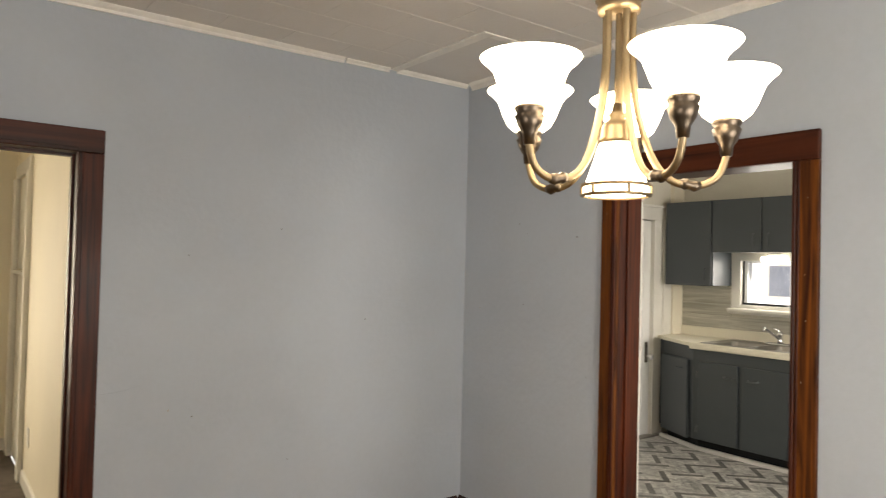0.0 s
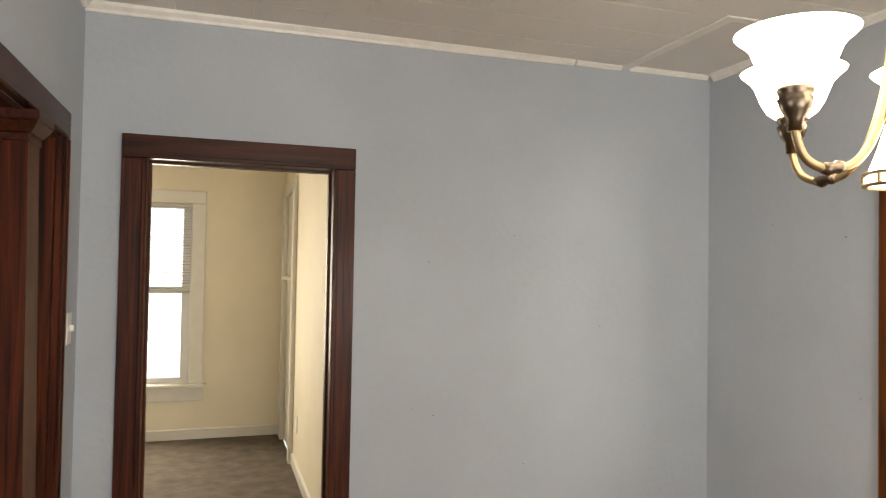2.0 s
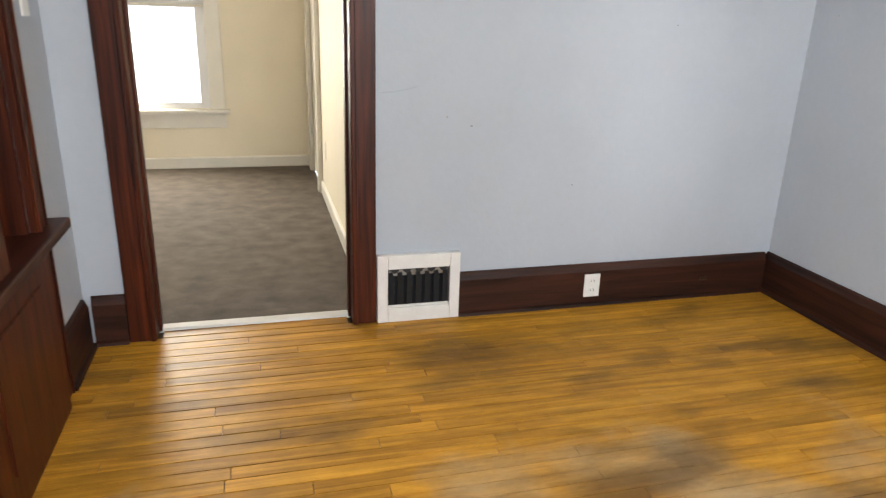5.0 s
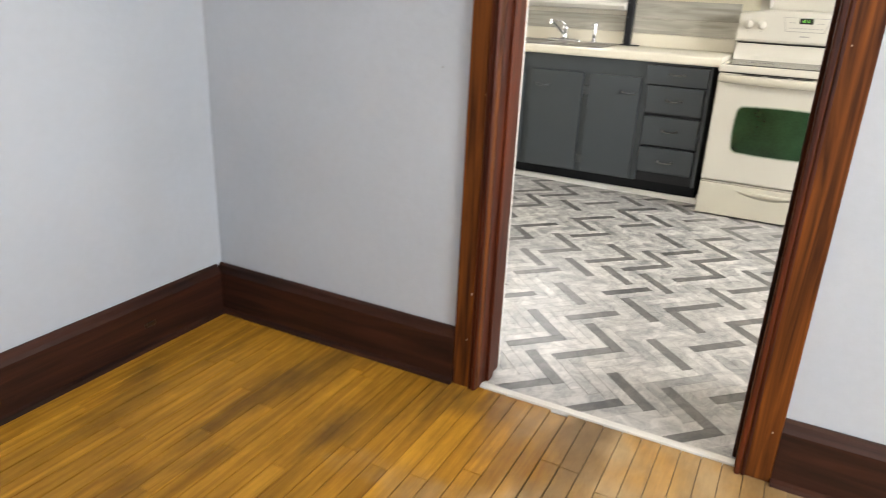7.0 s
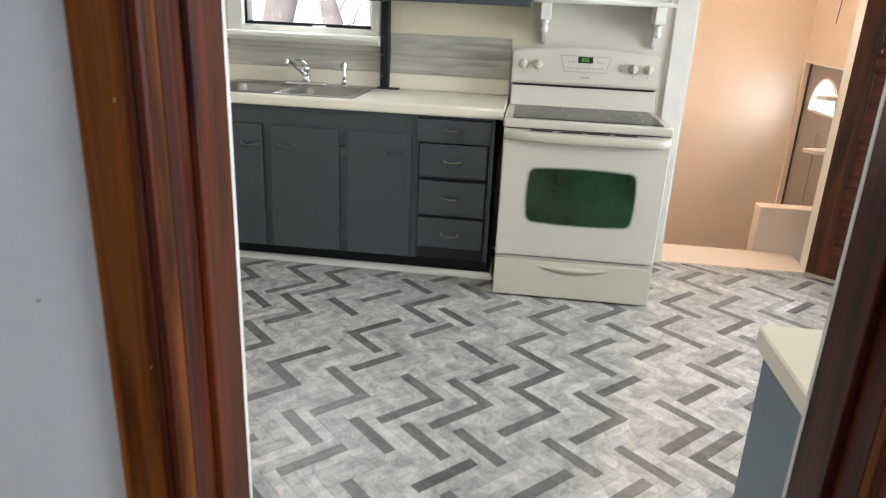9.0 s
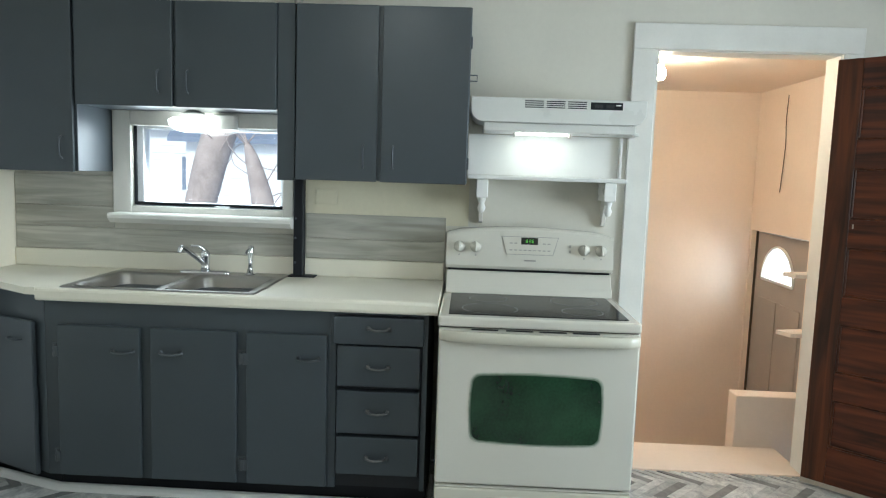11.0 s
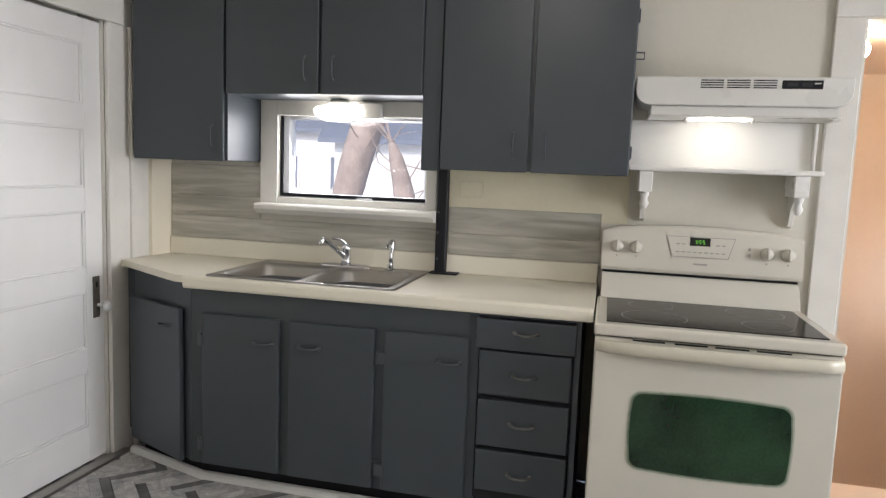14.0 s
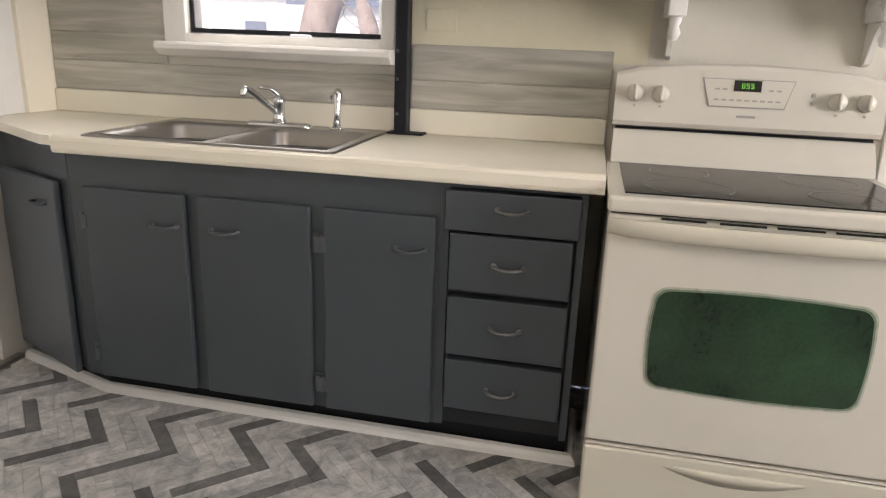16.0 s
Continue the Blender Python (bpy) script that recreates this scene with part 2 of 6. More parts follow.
M = {
    "wall_blue": mat("wall_blue", (0.455, 0.497, 0.55), 0.72, vary=0.06, scale=2.0, fine=34, bump=1.0),
    "wall_cream": mat("wall_cream", (0.82, 0.76, 0.63), 0.7, vary=0.04, scale=2, fine=50, bump=0.2),
    "wall_kitchen": mat("wall_kitchen", (0.65, 0.625, 0.55), 0.55, vary=0.05, scale=2, fine=50, bump=0.2),
    "wall_old": mat("old_cream_paint", (0.70, 0.655, 0.50), 0.5, vary=0.06, scale=3, fine=50, bump=0.2),
    "wall_peach": mat("wall_peach", (0.82, 0.69, 0.585), 0.6, vary=0.05, scale=2, fine=40, bump=0.25),
    # olive-tan taken far down: the dim room's shade is in this colour
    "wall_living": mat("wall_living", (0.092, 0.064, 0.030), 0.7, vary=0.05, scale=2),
    "ceil": mat("ceiling_paint", (0.76, 0.735, 0.70), 0.7, vary=0.06, scale=1.5, fine=70, bump=0.15),
    "moulding": mat("moulding_paint", (0.86, 0.84, 0.79), 0.45, vary=0.08, scale=14),
    "trim_white": mat("trim_white", (0.73, 0.715, 0.67), 0.4, vary=0.05, scale=8, bump=0.08),
    "door_white": mat("door_white", (0.80, 0.80, 0.79), 0.38, vary=0.03, scale=5, bump=0.06),
    "trim_z": wood("stained_upright", (0.018, 0.0040, 0.0024), (0.105, 0.021, 0.006), "z", 0.40, 48, 0.035, spec=0.22),
    "trim_x": wood("stained_along_x", (0.020, 0.0055, 0.0035), (0.075, 0.019, 0.009), "x", 0.36, 26, 0.07, spec=0.22),
    "trim_y": wood("stained_along_y", (0.020, 0.0055, 0.0035), (0.075, 0.019, 0.009), "y", 0.36, 26, 0.07, spec=0.22),
    "base_x": wood("baseboard_along_x", (0.014, 0.006, 0.004), (0.055, 0.018, 0.010), "x", 0.42, 22, 0.07, spec=0.25),
    "base_y": wood("baseboard_along_y", (0.014, 0.006, 0.004), (0.055, 0.018, 0.010), "y", 0.42, 22, 0.07, spec=0.25),
    "casing_k": wood("casing_reddish", (0.034, 0.0085, 0.0026), (0.20, 0.060, 0.010), "z", 0.5, 34, 0.05, spec=0.15),
    "casing_ky": wood("casing_reddish_y", (0.022, 0.006, 0.004), (0.085, 0.022, 0.009), "y", 0.5, 20, 0.06, spec=0.15),
    "door_brown": wood("door_brown", (0.028, 0.009, 0.004), (0.120, 0.033, 0.010), "z", 0.4, 22, 0.07),
    "panel_brown": wood("door_panel_brown", (0.035, 0.010, 0.005), (0.145, 0.036, 0.012), "x", 0.4, 22, 0.07),
    "strip": wood("maple_strip", (0.34, 0.155, 0.016), (0.60, 0.305, 0.036), "x", 0.40, 26, 0.05, wear=(0.44, 0.31, 0.16), shift="object", spread=0.14, bump=0.05, spec=0.18),
    "strip_far": wood("maple_strip_far", (0.34, 0.155, 0.016), (0.60, 0.305, 0.036), "x", 0.40, 26, 0.05, wear=(0.44, 0.31, 0.16), shift="island", spread=0.14, bump=0.05, spec=0.18),
    "gap": mat("floor_gap", (0.05, 0.03, 0.015), 0.8),
    "plank_light": vinyl("vinyl_light", 0.51, True),
    "plank_mid": vinyl("vinyl_mid", 0.42, True),
    "plank_dark": vinyl("vinyl_dark", 0.16, True),
    "plank_light_rest": vinyl("vinyl_light_rest", 0.51, False),
    "plank_mid_rest": vinyl("vinyl_mid_rest", 0.42, False),
    "plank_dark_rest": vinyl("vinyl_dark_rest", 0.16, False),
    "grout": mat("vinyl_joint", (0.55, 0.54, 0.52), 0.5),
    "carpet": mat("carpet", (0.094, 0.075, 0.061), 0.95, vary=0.5, scale=9, fine=260, bump=0.9),
    "cab": mat("cabinet_paint", (0.051, 0.062, 0.072), 0.36, vary=0.06, scale=4, fine=70, bump=0.10),
    "cab_side": mat("counter_side_paint", (0.16, 0.21, 0.26), 0.4, vary=0.05, bump=0.05),
    "cab_gap_shade": mat("cabinet_gap_shade", (0.012, 0.014, 0.018), 0.6),
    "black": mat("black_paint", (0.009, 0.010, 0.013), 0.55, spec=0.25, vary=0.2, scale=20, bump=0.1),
    "counter": mat("laminate", (0.79, 0.75, 0.63), 0.40, vary=0.03, scale=5, fine=260, bump=0.0, rvary=0.04),
    "steel": mat("stainless", (0.40, 0.385, 0.36), 0.36, metal=1.0, vary=0.05, scale=10, fine=200, bump=0.02),
    "chrome": mat("chrome", (0.75, 0.76, 0.78), 0.08, metal=1.0, vary=0.02, bump=0.0, rvary=0.03),
    "pewter": mat("painted_pull", (0.075, 0.085, 0.10), 0.42, metal=0.3, vary=0.1, bump=0.0),
    "bare_steel": mat("bare_steel_pull", (0.19, 0.19, 0.19), 0.34, metal=0.8, vary=0.3, scale=40, bump=0.0),
    "pull_steel": mat("worn_steel_pull", (0.085, 0.095, 0.105), 0.36, metal=0.35, vary=0.15, scale=30, bump=0.0),
    "enamel": mat("stove_enamel", (0.65, 0.625, 0.55), 0.18, vary=0.02, scale=3, bump=0.0, coat=0.3, rvary=0.04),
    "enamel2": mat("stove_trim", (0.62, 0.59, 0.49), 0.25, vary=0.02, scale=3, bump=0.0),
    "stoveglass": mat("cooktop_glass", (0.012, 0.012, 0.013), 0.14, vary=0.1, bump=0.0, rvary=0.04, spec=0.09),
    "ovenglass": mat("oven_glass", (0.013, 0.040, 0.017), 0.12, vary=0.75, scale=5, bump=0.0, rvary=0.05),
    "oven_halo": mat("oven_glass_dots", (0.40, 0.41, 0.34), 0.3, vary=0.2, scale=60, bump=0.0),
    "grey_glass": mat("printed_ring", (0.07, 0.07, 0.07), 0.3, bump=0.0),
    "oven_edge": mat("oven_glass_edge", (0.16, 0.21, 0.15), 0.3, vary=0.2, scale=60, bump=0.0),
    "scuff": mat("wall_scuff", (0.22, 0.22, 0.22), 0.8, bump=0.0),
    "casing_nick": mat("bare_wood_nick", (0.36, 0.19, 0.09), 0.7, bump=0.0),
    "display": mat("display_black", (0.01, 0.012, 0.01), 0.1, bump=0.0),
    "digits": mat("display_digits", (0.1, 0.5, 0.05), 0.5, bump=0.0, emit=(0.35, 1.0, 0.12), strength=0.3),
    "grey_ink": mat("grey_print", (0.35, 0.34, 0.31), 0.5, bump=0.0),
    "hood_white": mat("hood_enamel", (0.68, 0.68, 0.65), 0.3, vary=0.03, bump=0.0),
    "bright_white": mat("gloss_white", (0.82, 0.815, 0.79), 0.3, vary=0.02, bump=0.0),
    "grey_splash": wood("weathered_plank", (0.33, 0.318, 0.27), (0.53, 0.515, 0.455), "y", 0.45, 24, 0.09, bump=0.12, shift="object", spread=0.10),
    "grille_white": mat("grille_white", (0.80, 0.79, 0.76), 0.4, vary=0.05, scale=20, bump=0.05),
    "grille_dark": mat("grille_dark", (0.03, 0.032, 0.034), 0.5, metal=0.4, vary=0.3, scale=30),
    "plastic": mat("white_plastic", (0.82, 0.81, 0.77), 0.35, vary=0.02, bump=0.0),
    "brass": mat("antique_brass", (0.29, 0.215, 0.13), 0.45, metal=1.0, vary=0.2, scale=20, bump=0.03),
    "brass_dark": mat("dark_bronze", (0.13, 0.10, 0.075), 0.35, metal=1.0, vary=0.2, scale=20, bump=0.03),
    "shade_on": mat("lit_frosted_glass", (0.9, 0.88, 0.82), 0.4, bump=0.0, emit=(1.0, 0.93, 0.80), strength=SHADE),
    "globe_on": mat("lit_globe", (0.9, 0.9, 0.86), 0.3, bump=0.0, emit=(1.0, 0.96, 0.86), strength=GLOBE),
    "hood_on": mat("lit_hood_lens", (0.9, 0.9, 0.86), 0.3, bump=0.0, emit=(1.0, 0.95, 0.84), strength=HOODLAMP),
    "fill_dome_on": mat("fill_dome_glow", (0.9, 0.9, 0.86), 0.3, bump=0.0, emit=(1.0, 0.95, 0.87), strength=FILL_DOME),
    "bulb_on": mat("lit_bulb", (0.9, 0.8, 0.6), 0.3, bump=0.0, emit=(1.0, 0.80, 0.58), strength=STAIRBULB),
    "vinyl_frame": mat("window_vinyl", (0.72, 0.74, 0.78), 0.35, vary=0.02, bump=0.0),
    "glass": pane_glass("window_glass"),
    "dusty_glass": pane_glass("dusty_window_glass", (0.97, 0.97, 0.99)),
    "fan_glass": thin("frosted_fanlight", (0.90, 0.95, 1.0)),
    "blind": thin("blind_vinyl", (0.85, 0.83, 0.78)),
    "door_grey": mat("door_grey", (0.36, 0.32, 0.29), 0.45, vary=0.06, scale=5),
    "lock_steel": mat("aged_lock_steel", (0.16, 0.145, 0.125), 0.45, metal=0.6, vary=0.2, scale=25, bump=0.05),
    "knob_glass": mat("glass_knob", (0.75, 0.76, 0.76), 0.05, vary=0.02, bump=0.0, coat=1.0),
    "snow": mat("snow", (0.86, 0.88, 0.92), 0.8, vary=0.04, scale=0.5, fine=8, bump=0.3),
    "siding": mat("white_siding", (0.80, 0.80, 0.80), 0.6, vary=0.03, scale=2),
    "siding_glow": mat("self_lit_siding", (0.8, 0.8, 0.8), 0.6, vary=0.03, scale=2, emit=(0.96, 0.98, 1.0), strength=1.1),
    "roof": mat("roof_shingle", (0.20, 0.23, 0.29), 0.8, vary=0.15, scale=2),
    "bark": mat("bark", (0.44, 0.36, 0.32), 0.9, vary=0.25, scale=5, fine=40, bump=0.8),
    "orange": mat("orange_plastic", (0.6, 0.2, 0.05), 0.5),
    "paint_chip": mat("paint_chip", (0.42, 0.36, 0.29), 0.6, bump=0.0),
}

# ---- building helpers ----
ORG = {}


def thing(name, loc, label, category, group="", kind=""):
    ob = new(name)
    ob.empty_display_size = 0.05
    ob.location = loc
    ORG[ob.name] = Vector(loc)
    return tagged(ob, label, category, group, kind)


def part(name, bm, material, parent=None, label="", smooth=False):
    """Links a bmesh in world metres as one mesh under a thing or part (or alone)."""
    org = ORG.get(parent.name, Vector()) if parent else Vector()
    if org.length:
        bmesh.ops.translate(bm, vec=-org, verts=bm.verts)
    me = bpy.data.meshes.new(name)
    bm.to_mesh(me)
    bm.free()
    me.materials.append(material)
    if smooth:
        for p in me.polygons:
            p.use_smooth = True
    ob = new(name, me)
    ORG[ob.name] = org
    if parent:
        ob.parent = parent
    return tagged(ob, label) if label else ob


def setting(name, bm, material, label, category):
    return tagged(part(name, bm, material), label, category, "", "structure")


def box(p, q, bevel=0.0, bm=None, seg=1):
    bm = bm or bmesh.new()
    lo, hi = [min(a, b) for a, b in zip(p, q)], [max(a, b) for a, b in zip(p, q)]
    v = [bm.verts.new((x, y, z)) for x in (lo[0], hi[0]) for y in (lo[1], hi[1]) for z in (lo[2], hi[2])]
    fs = [bm.faces.new([v[i] for i in f]) for f in ((0, 1, 3, 2), (4, 6, 7, 5), (0, 4, 5, 1), (2, 3, 7, 6), (0, 2, 6, 4), (1, 5, 7, 3))]
    if bevel:
        es = list({e for f in fs for e in f.edges})
        bmesh.ops.bevel(bm, geom=es, offset=bevel, segments=seg, affect="EDGES", profile=0.5)
    return bm


def prism(pts, axis, a, b, bevel=0.0):
    """A closed outline in the two other axes (in xyz order), drawn along axis from a to b."""
    bm = bmesh.new()
    k = "xyz".index(axis)

    def mk(p, w):
        c = list(p)
        c.insert(k, w)
        return bm.verts.new(c)
    A, B = [mk(p, a) for p in pts], [mk(p, b) for p in pts]
    n = len(pts)
    bm.faces.new(A)
    bm.faces.new(B[::-1])
    for i in range(n):
        bm.faces.new((A[i], B[i], B[(i + 1) % n], A[(i + 1) % n]))
    bmesh.ops.recalc_face_normals(bm, faces=bm.faces)
    if bevel:
        bmesh.ops.bevel(bm, geom=list(bm.edges), offset=bevel, segments=1, affect="EDGES")
    return bm


def lathe(profile, m, seg=28, bm=None, caps=True):
    """A profile of (radius, height) turned about z, then placed by the pose m."""
    bm = bm or bmesh.new()
    rings = []
    for r, z in profile:
        rings.append([bm.verts.new(m @ Vector((r * math.cos(2 * math.pi * i / seg), r * math.sin(2 * math.pi * i / seg), z))) for i in range(seg)])
    for a, b in zip(rings, rings[1:]):
        for i in range(seg):
            bm.faces.new((a[i], a[(i + 1) % seg], b[(i + 1) % seg], b[i]))
    for ring, r in ((rings[0], profile[0][0]), (rings[-1], profile[-1][0])):
        if r > 0.0005 and caps:
            bm.faces.new(ring)
    bmesh.ops.remove_doubles(bm, verts=bm.verts, dist=0.0002)
    bmesh.ops.recalc_face_normals(bm, faces=bm.faces)
    return bm


def tube(points, radius, seg=10, bm=None):
    """A round bar through points; radius a number or one for each point."""
    bm = bm or bmesh.new()
    pts = [Vector(p) for p in points]
    rad = radius if isinstance(radius, (list, tuple)) else [radius] * len(pts)
    rings, up = [], None
    for i, p in enumerate(pts):
        d = (pts[min(i + 1, len(pts) - 1)] - pts[max(i - 1, 0)]).normalized()
        if up is None:
            up = d.orthogonal().normalized()
        up = (up - d * up.dot(d)).normalized()
        side = d.cross(up)
        rings.append([bm.verts.new(p + (up * math.cos(2 * math.pi * k / seg) + side * math.sin(2 * math.pi * k / seg)) * rad[i]) for k in range(seg)])
    for a, b in zip(rings, rings[1:]):
        for k in range(seg):
            bm.faces.new((a[k], a[(k + 1) % seg], b[(k + 1) % seg], b[k]))
    bm.faces.new(rings[0][::-1])
    bm.faces.new(rings[-1])
    bmesh.ops.recalc_face_normals(bm, faces=bm.faces)
    return bm


def curve(points, n=6):
    """Points along a smooth line through the given ones."""
    p = [Vector(q) for q in points]
    p = [p[0]] + p + [p[-1]]
    out = []
    for i in range(1, len(p) - 2):
        for k in range(n):
            t = k / n
            out.append(0.5 * (2 * p[i] + (p[i + 1] - p[i - 1]) * t + (2 * p[i - 1] - 5 * p[i] + 4 * p[i + 1] - p[i + 2]) * t * t + (3 * p[i] - p[i - 1] - 3 * p[i + 1] + p[i + 2]) * t ** 3))
    return out + [p[-2]]


def turned(bm, m):
    bmesh.ops.transform(bm, matrix=m, verts=bm.verts)
    return bm


def wall_x(name, y0, y1, x0, x1, z0, z1, holes, material, label):
    """A wall along x with openings (xa, xb, za, zb)."""
    bm = bmesh.new()
    cuts = sorted(holes)
    x = x0
    for xa, xb, za, zb in cuts:
        box((x, y0, z0), (xa, y1, z1), bm=bm)
        if za > z0:
            box((xa, y0, z0), (xb, y1, za), bm=bm)
        if zb < z1:
            box((xa, y0, zb), (xb, y1, z1), bm=bm)
        x = xb
    box((x, y0, z0), (x1, y1, z1), bm=bm)
    return setting(name, bm, material, label, "wall")


def wall_y(name, x0, x1, y0, y1, z0, z1, holes, material, label):
    bm = bmesh.new()
    y = y0
    for ya, yb, za, zb in sorted(holes):
        box((x0, y, z0), (x1, ya, z1), bm=bm)
        if za > z0:
            box((x0, ya, z0), (x1, yb, za), bm=bm)
        if zb < z1:
            box((x0, ya, zb), (x1, yb, z1), bm=bm)
        y = yb
    box((x0, y, z0), (x1, y1, z1), bm=bm)
    return setting(name, bm, material, label, "wall")

# ---- the setting ----
H = 2.61          # ceiling height
KX, EX = 0.16, 3.33   # kitchen: its side of the shared wall, and the sink wall

wall_x("wall_north", 0, 0.16, -3.25, 0.0, 0, H, [(-2.858, -2.042, 0, 1.988)], M["wall_blue"], "grey-blue painted plaster wall with a doorway to the carpeted room")
wall_y("wall_east", 0.0, KX - 0.004, -4.6, 0.16, 0, H, [(-1.94, -1.107, 0, 1.973)], M["wall_blue"], "pale grey-blue plaster wall with the kitchen doorway")
wall_y("wall_east_kitchen_side", KX - 0.004, KX, -4.6, 0.80, 0, H, [(-1.94, -1.107, 0, 1.973)], M["wall_kitchen"], "off-white kitchen wall behind the doorway")
wall_y("wall_west", -3.25, -3.09, -4.6, 0.0, 0, H, [(-3.6, -0.47, 0, 1.97)], M["wall_blue"], "grey-blue wall with a wide wood-cased opening")
wall_x("wall_south", -4.76, -4.6, -3.25, KX, 0, H, [(-2.5, -0.9, 0.7, 2.1)], M["wall_blue"], "grey-blue wall behind the walk with an added, unseen window opening")
setting("ceiling", box((-3.25, -4.6, H), (KX, 0.16, H + 0.1)), M["ceil"], "painted tile ceiling of the dining room", "ceiling")
setting("floor", box((-3.25, -4.6, -0.10), (0.02, 0.10, -0.012)), M["gap"], "dark subfloor under the strip floor", "floor")

# kitchen shell
WIN = (-0.60, 0.155, 1.245, 1.70)
wall_y("wall_sink", EX, EX + 0.13, -4.6, 0.93, 0, H, [(WIN[0], WIN[1], WIN[2], WIN[3]), (-3.25, -2.39, 0, 2.08)], M["wall_kitchen"], "off-white kitchen wall behind sink and stove")
wall_x("wall_pantry", 0.80, 0.93, KX, EX, 0, H, [(2.12, 2.90, 0, 2.04)], M["wall_kitchen"], "off-white wall with the white panelled door")
setting("wall_pantry_back", box((2.0, 0.975, 0), (3.0, 1.02, 2.2)), M["wall_kitchen"], "plain wall closing the doorway behind the white door", "wall")
wall_x("wall_kitchen_south", -4.72, -4.6, KX, EX + 0.13, 0, H, [(0.9, 2.5, 0.9, 2.1)], M["wall_kitchen"], "off-white kitchen wall with an added, unseen window opening")
setting("ceiling_kitchen", box((KX, -4.72, H), (EX + 0.13, 0.93, H + 0.1)), M["ceil"], "plain white kitchen ceiling", "ceiling")
setting("floor_kitchen", box((0.02, -4.6, -0.10), (EX, 0.93, -0.006)), M["grout"], "grey sheet floor under the herringbone planks", "floor")

# bedroom shell
BX0, BX1, BY1 = -5.0, -1.968, 3.24
wall_x("wall_bedroom_far", BY1, BY1 + 0.14, BX0 - 0.14, BX1, 0, H, [(-3.60, -2.765, 0.485, 2.04)], M["wall_cream"], "cream painted wall with a sash window")
wall_y("wall_bedroom_right", BX1, BX1 + 0.12, 0.16, BY1 + 0.14, 0, H, [(2.36, 3.02, 0, 2.12)], M["wall_cream"], "cream painted wall with a closet opening")
setting("wall_closet_back", box((BX1 + 0.12, 2.2, 0), (BX1 + 0.2, 3.2, 2.2)), M["wall_cream"], "plain closet back wall", "wall")
setting("wall_bedroom_left", box((BX0 - 0.14, 0.16, 0), (BX0, BY1, H)), M["wall_cream"], "cream painted wall of the carpeted room", "wall")
wall_x("wall_bedroom_near", 0.16, 0.164, BX0, BX1, 0, H, [(-2.858, -2.042, 0, 1.988)], M["wall_cream"], "cream side of the wall around the doorway")
setting("ceiling_bedroom", box((BX0, 0.164, H), (BX1, BY1, H + 0.1)), M["ceil"], "plain ceiling of the carpeted room", "ceiling")

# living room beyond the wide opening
setting("wall_living_far", box((-6.2, -5.2, 0), (-6.06, 0.6, H)), M["wall_living"], "olive-tan wall of the dim room beyond the columns, its shade in the colour", "wall")
setting("wall_living_north", box((-6.06, 0.46, 0), (-3.25, 0.6, H)), M["wall_living"], "olive-tan wall of the dim room beyond the columns, its shade in the colour", "wall")
setting("wall_living_south", box((-6.06, -5.2, 0), (-3.25, -5.06, H)), M["wall_living"], "olive-tan wall of the dim room beyond the columns, its shade in the colour", "wall")
setting("ceiling_living", box((-6.06, -5.06, H), (-3.25, 0.46, H + 0.1)), M["ceil"], "plain ceiling beyond the columns", "ceiling")
setting("floor_living", box((-6.06, -5.06, -0.1), (-3.25, 0.46, -0.012)), M["strip_far"], "strip wood floor beyond the columns", "floor")

# stairwell behind the kitchen
SX, SY = 5.42, -3.73
LAND = -0.95
setting("wall_stair_far", box((SX, -3.87, LAND), (SX + 0.12, -1.6, H)), M["wall_peach"], "peach-lit cream plaster wall of the back stairs", "wall")
wall_x("wall_stair_right", SY - 0.14, SY, EX + 0.13, SX, LAND, H, [(4.48, 5.39, LAND, 1.10)], M["wall_peach"], "cream plaster wall with the back entrance door")
setting("wall_stair_left", box((EX + 0.13, -1.72, LAND), (SX, -1.6, H)), M["wall_peach"], "cream plaster wall of the back stairs", "wall")
setting("ceiling_stair", box((EX + 0.13, SY, 2.15), (SX, -1.72, 2.3)), M["wall_peach"], "low cream ceiling over the back stairs", "ceiling")
setting("floor_stair", box((EX + 0.004, -3.25, -0.12), (3.685, -2.39, 0.004)), M["wall_peach"], "cream painted landing edge at the kitchen door", "floor")
setting("floor_stair_low", box((EX + 0.13, SY, LAND - 0.1), (SX, -1.72, LAND)), M["wall_peach"], "lower landing at the back door", "floor")
stairs = thing("back_stairs", (3.7, -2.5, LAND), "cream painted wooden steps going down to the back door", "stairs")
for i in range(3):
    part("step", box((3.685 + i * 0.25, -3.0, LAND), (3.685 + (i + 1) * 0.25, -1.72, -0.21 * (i + 1)), 0.006), M["wall_peach"], stairs)

# bedroom carpet, slightly raised, with its worn edge strip
setting("carpet", box((BX0, 0.10, -0.10), (BX1, BY1, 0.006)), M["carpet"], "grey-brown short-pile carpet", "carpet")
setting("threshold_bedroom", prism([(0.06, -0.004), (0.068, 0.010), (0.10, 0.016), (0.112, 0.006), (0.112, -0.004)], "x", -2.84, -2.06), M["trim_white"], "worn cream metal edge strip at the carpet", "threshold")
setting("threshold_kitchen", prism([(0.005, -0.01), (0.009, 0.004), (0.022, 0.007), (0.036, 0.004), (0.04, -0.004)], "y", -1.922, -1.125), M["trim_white"], "white floor strip in the kitchen doorway", "threshold")


